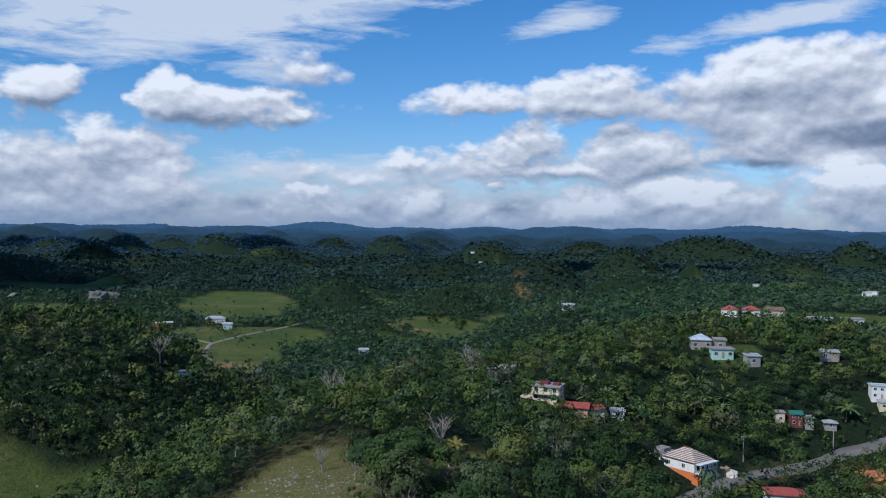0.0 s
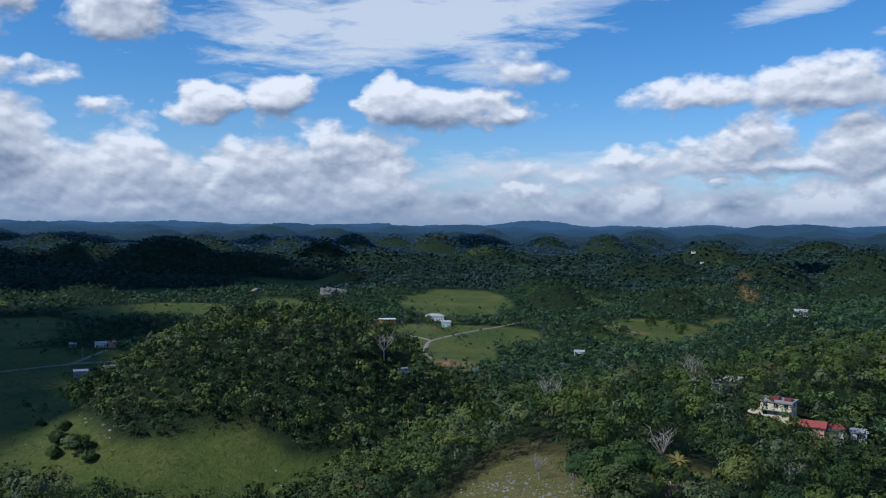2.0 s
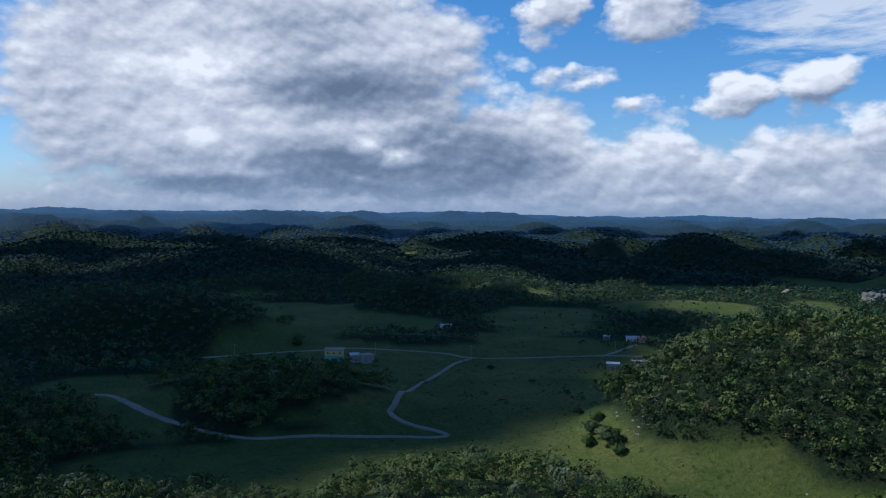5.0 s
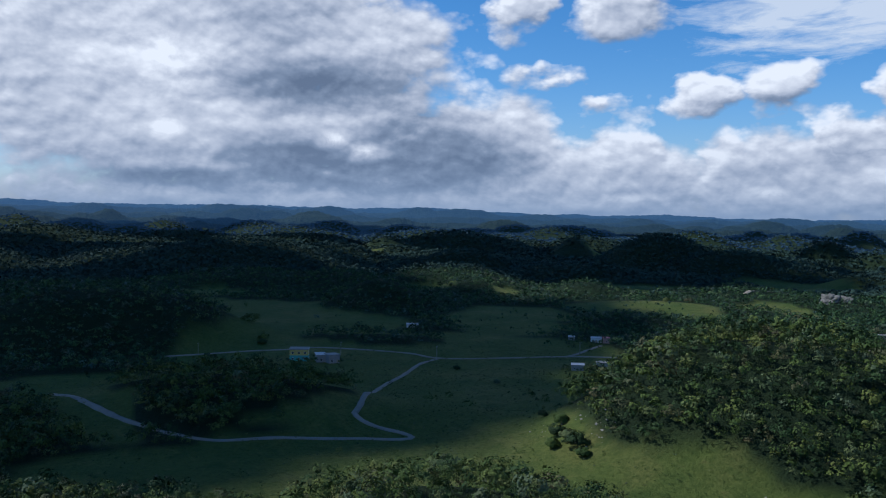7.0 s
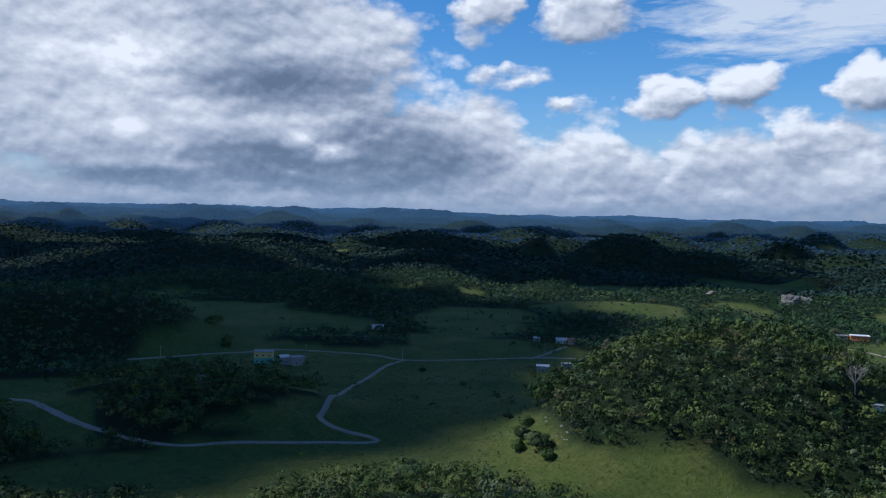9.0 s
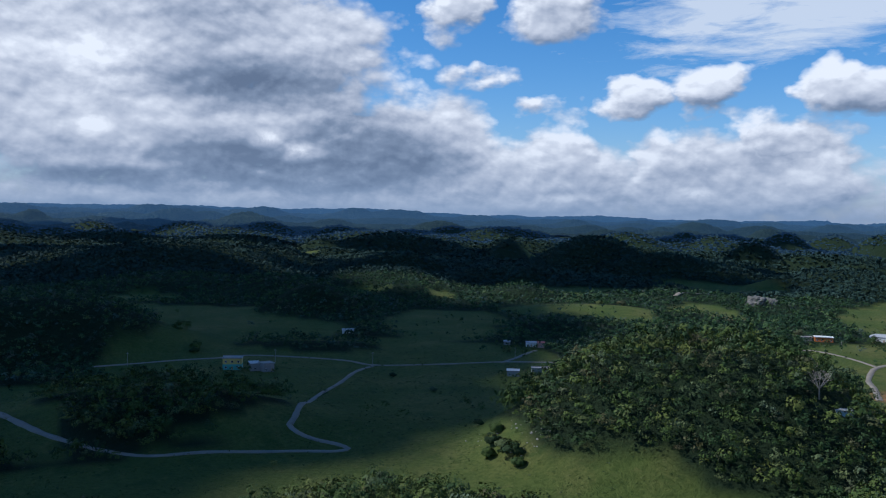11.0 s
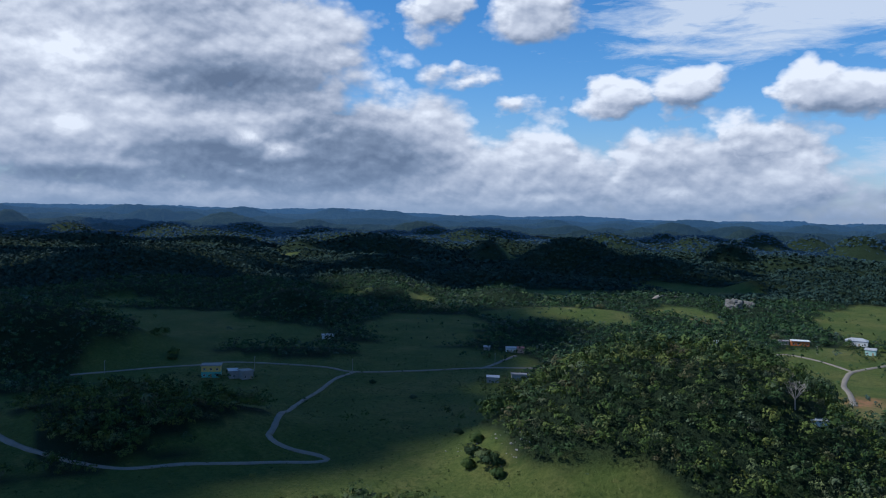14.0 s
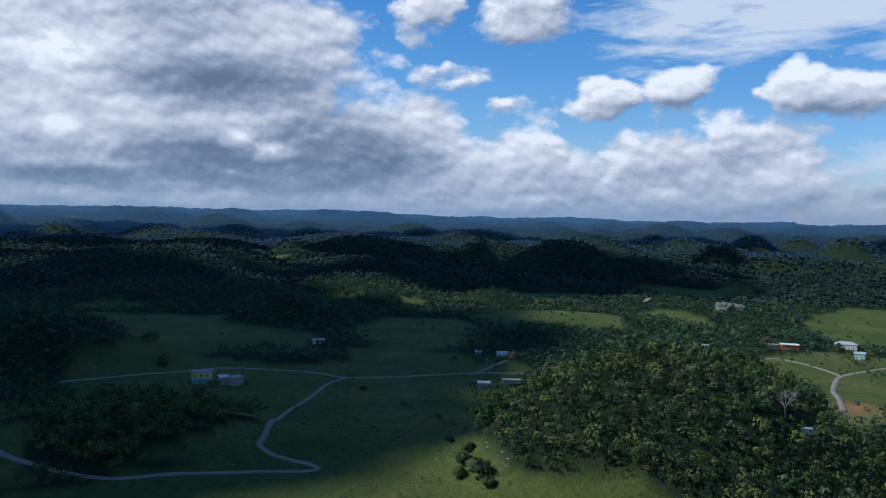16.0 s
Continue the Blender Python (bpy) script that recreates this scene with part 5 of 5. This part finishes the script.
for spec in [(-25, 200, 1.1), (8, 219, 1.25), (0, 153, 0.9), (-20, 146, 0.5), (-14, 141, 0.45), (26, 143, 0.8), (-99, 303, 1.2), (22, 160, 0.8), (-34, 226, 0.9), (-46, 200, 0.8), (-40, 168, 0.8), (30, 152, 0.7)]:
    bare_tree(*spec, "leafless grey tree with fine twigs among green woods")


def frond_quads(length, droop, wide, segments=7):
    """A palm frond along +x: pairs of leaflets on a drooping rib."""
    quads = []
    for k in range(segments):
        t0, t1 = k / segments, (k + 1) / segments
        z0, z1 = -droop * t0 * t0, -droop * t1 * t1
        w0, w1 = wide * math.sin(math.pi * (0.15 + 0.8 * t0)), wide * math.sin(math.pi * (0.15 + 0.8 * t1))
        for s in (-1, 1):
            quads.append([(t0 * length, 0, z0), (t0 * length + 0.2, s * w0, z0 - 0.35 * w0), (t1 * length + 0.15, s * w1, z1 - 0.35 * w1), (t1 * length, 0, z1)])
    return np.array(quads)


def palm(x, y, tall, mat, label, category="palm", fronds=16, length=3.0, wide=0.45, up=0.9, stem=0.16):
    ob = stand("palm_tree", x, y, 0, label, category)
    verts, faces = [], []
    bend = Vector((rng.uniform(-0.5, 0.5), rng.uniform(-0.5, 0.5), 0))
    tube(verts, faces, [Vector((0, 0, -0.5)), bend * 0.4 + Vector((0, 0, tall * 0.5)), bend + Vector((0, 0, tall))], [stem * 1.3, stem, stem * 0.8], 7)
    mesh = bpy.data.meshes.new("stem")
    mesh.from_pydata([tuple(v) for v in verts], [], faces)
    mesh.materials.append(BARK)
    new("stem", mesh).parent = ob
    for k in range(fronds):
        q = frond_quads(length * rng.uniform(0.8, 1.1), length * rng.uniform(0.35, 0.75), wide)
        frond = new("frond", quads_mesh("frond", q, mat))
        frond.parent = ob
        frond.matrix_basis = Matrix.Translation(bend + Vector((0, 0, tall))) @ pose(0, 0, 0, 0, -rng.uniform(10, 65) * up, 360 * k / fronds + rng.uniform(-10, 10))
    return ob


def leaf_paint(name, a, b):
    return simple(name, a, b, 1.0, 0.6, 0.1)


PALM_GREEN = leaf_paint("palm_leaf", (0.07, 0.12, 0.03), (0.10, 0.15, 0.04))
PALM_GOLD = leaf_paint("golden_palm_leaf", (0.24, 0.17, 0.035), (0.16, 0.15, 0.035))
BANANA = leaf_paint("banana_leaf", (0.10, 0.17, 0.05), (0.14, 0.21, 0.07))
palm(3, 148, 3.2, PALM_GOLD, "young coconut palm with golden drooping fronds", length=1.9, fronds=16, wide=0.35)
for x, y in [(62, 222), (101, 214), (12, 206)]:
    palm(x, y, 3.6, PALM_GREEN, "green coconut palm rising from garden trees")
for k in range(22):
    a = rng.uniform(0, 1)
    x, y = 44 + 34 * a + rng.uniform(-3, 3), 211 + 9 * a + rng.uniform(-4, 4)
    palm(x, y, rng.uniform(1.6, 3.0), BANANA, "banana plant with broad upright leaves behind the villa", "banana plant", 8, 2.4, 0.42, 1.25, 0.14)
for k in range(12):
    x, y = 40 + rng.uniform(-7, 7), 216 + rng.uniform(-6, 6)
    palm(x, y, rng.uniform(1.6, 3.0), BANANA, "banana plant with broad upright leaves in a grove", "banana plant", 8, 2.4, 0.42, 1.25, 0.14)


def bush(x, y, size, label="dense dark green bush alone in the pasture"):
    ob = stand("bush", x, y, 0, label, "bush", "pasture bushes")
    leaves = leaf_shape(rng, 26, 84, 0.27, 3.4 * size, 3.9 * size, -1.2 * size)
    crown = new("crown", quads_mesh("crown", leaves, FOLIAGE, np.full(len(leaves), rng.uniform(0, 0.4))))
    crown.parent = ob
    return ob


NEAR_BUSHES = [(-186, 247, 1.2), (-192, 250, 1.0), (-200, 254, 0.9), (-196, 246, 0.8), (-180, 243, 0.7), (-205, 262, 0.8), (-176, 205, 1.3), (-170, 200, 1.0), (-182, 208, 0.9), (-520, 319, 1.6), (-484, 306, 1.1), (-476, 300, 0.8), (-225, 276, 0.5), (-300, 330, 0.5), (-345, 345, 0.5), (-118, 236, 1.0), (-110, 228, 0.8), (-104, 238, 1.1)]
FAR_BUSHES = [(-440, 720, 1.0), (-425, 735, 1.2), (-150, 700, 1.3), (-120, 690, 1.2), (-190, 705, 1.4), (-205, 700, 1.3), (-240, 690, 1.6), (-135, 702, 1.4), (-165, 702, 1.1), (-100, 700, 1.3), (-27, 690, 1.2), (14, 700, 1.2), (-45, 735, 1.3), (-30, 762, 1.1), (-8, 745, 1.4), (16, 730, 1.3), (-4, 775, 1.5), (8, 760, 1.2)]
for spec in NEAR_BUSHES + FAR_BUSHES:
    bush(*spec)
# a broad dark tree on the edge of the stony clearing
for x, y, size in [(-6, 133, 1.15), (-10, 136, 1.0), (-3, 137, 0.9)]:
    ob = stand("broadleaf_tree", x, y, 40 * size, "broad dark green tree on the edge of the stony clearing", "tree", "trees of the clearing")
    part_crown = new("crown", quads_mesh("crown", leaf_shape(rng, 34, 110, 0.24, 4.4 * size, 8.0 * size, 1.5), FOLIAGE, np.zeros(34 * 110)))
    part_trunk = new("trunk", branch_mesh("trunk", rng, 8 * size, 2.4 * size, 3.0, BARK, 5, 0.26))
    part_crown.parent = part_trunk.parent = ob


def stones(name, centres, count, low, high, label, seed):
    """Loose limestone on the ground."""
    pick = np.random.default_rng(seed)
    verts, faces = [], []
    bm = bmesh.new()
    bmesh.ops.create_icosphere(bm, subdivisions=1, radius=1.0)
    shape, tri = np.array([v.co[:] for v in bm.verts]), [[v.index for v in f.verts] for f in bm.faces]
    bm.free()
    for k in range(count):
        cx, cy, r = centres[k % len(centres)]
        x, y = cx + pick.normal() * r * 0.5, cy + pick.normal() * r * 0.5
        s = low + (high - low) * pick.uniform() ** 3
        p = shape * (1 + 0.3 * pick.normal(size=(len(shape), 1))) * s * np.array([1, 0.8, 0.55]) + (x, y, float(height(x, y)) + s * 0.15)
        faces += [[i + len(verts) for i in f] for f in tri]
        verts += p.tolist()
    mesh = bpy.data.meshes.new(name)
    mesh.from_pydata(verts, [], faces)
    mesh.materials.append(LIMESTONE)
    return tagged(new(name, mesh), label, "stones", kind="stuff")


stones("clearing_stones", [(-22, 140, 8), (-16, 138, 7), (-27, 146, 6), (-10, 140, 5), (-4, 156, 5), (-14, 130, 9), (5, 147, 4)], 900, 0.08, 0.30, "loose grey limestone rubble over the stony clearing", 4)
stones("pasture_stones", [(-112, 240, 12), (-205, 262, 14), (-182, 256, 8)], 90, 0.15, 0.7, "few grey limestone blocks in the pasture", 6)


ROCK = simple("grey_rock", (0.10, 0.10, 0.095), (0.20, 0.195, 0.18), 0.3, 0.95, 0.8)


def crag(x, y, size, label, seed):
    bm = bmesh.new()
    bmesh.ops.create_icosphere(bm, subdivisions=4, radius=1.0)
    for v in bm.verts:
        r = 1 + 0.4 * noise.fractal(v.co * 1.6 + Vector((seed, 3, 1)), 0.8, 2.1, 5)
        v.co = Vector((v.co.x * size * r, v.co.y * size * 0.7 * r, v.co.z * size * 0.75 * r))
    mesh = bpy.data.meshes.new("crag")
    bm.to_mesh(mesh)
    bm.free()
    mesh.materials.append(ROCK)
    ob = new("crag", mesh)
    ob.location = (x, y, float(height(x, y)) + size * 0.12)
    return tagged(ob, label, "crag")


crag(-345, 866, 10.0, "grey limestone crag rising from the wood", 2)
crag(-333, 870, 7.0, "grey limestone crag rising from the wood", 6)
hamlet([(-60, 1500), (-40, 1510), (20, 1700), (35, 1690), (60, 1720), (75, 1700), (-180, 1240), (-120, 1230), (-100, 1225), (-110, 1250)], 3, "far hamlet on the hills")
hamlet([(180, 800), (192, 806), (200, 790), (205, 812), (170, 815), (215, 800), (300, 900), (330, 905), (345, 700), (360, 720)], 5, "hamlet beyond the village")


def shrubs(seed):
    """Garden shrubs and saplings on the cleared ground round the houses."""
    pick = np.random.default_rng(seed)
    x, y = [], []
    for cx, cy, r in CLEARED:
        for _ in range(int(r * 3.0)):
            a, d = pick.uniform(0, 2 * math.pi), pick.uniform(0.5, 1.25) * r
            x.append(cx + math.cos(a) * d)
            y.append(cy + math.sin(a) * d)
    x, y = np.array(x), np.array(y)
    keep = np.ones(len(x), bool)
    for cx, cy, r in CLEARED:
        if r > 4:
            keep &= np.hypot(x - cx, y - cy) > r * 0.6
    for line, width in ROAD_LINES:
        for p in line[::2]:
            keep &= np.hypot(x - p[0], y - p[1]) > width / 2 + 1.0
    plant("garden_shrubs", pick, x[keep], y[keep], 6, 7, 0.9, 0.14, 0.40, "low green garden shrubs round the houses")


shrubs(12)


def tussocks(seed):
    """Low weeds and saplings dotted over the near pasture."""
    pick = np.random.default_rng(seed)
    x, y = pick.uniform(-440, -60, 26000), pick.uniform(110, 440, 26000)
    clump = wave(x, y, 23.0, 71.0) * wave(x, y, 8.0, 73.0) + 0.12 * wave(x, y, 60.0, 74.0)
    keep = (fields(x, y) > 0.6) & (pick.uniform(0, 1, 26000) < 1.3 * clump) & away_from_roads(x, y, 1.0)
    plant("pasture_weeds", pick, x[keep], y[keep], 5, 4, 0.95, 0.06, 0.20, "low weeds and tussocks dotted over the pasture")
    x, y = pick.uniform(-520, 260, 5200), pick.uniform(440, 900, 5200)
    keep = (fields(x, y) > 0.6) & (pick.uniform(0, 1, 5200) < 0.6 * wave(x, y, 40.0, 75.0) ** 2)
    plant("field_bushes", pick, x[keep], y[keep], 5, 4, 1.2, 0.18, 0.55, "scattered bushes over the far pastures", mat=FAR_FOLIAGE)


tussocks(21)
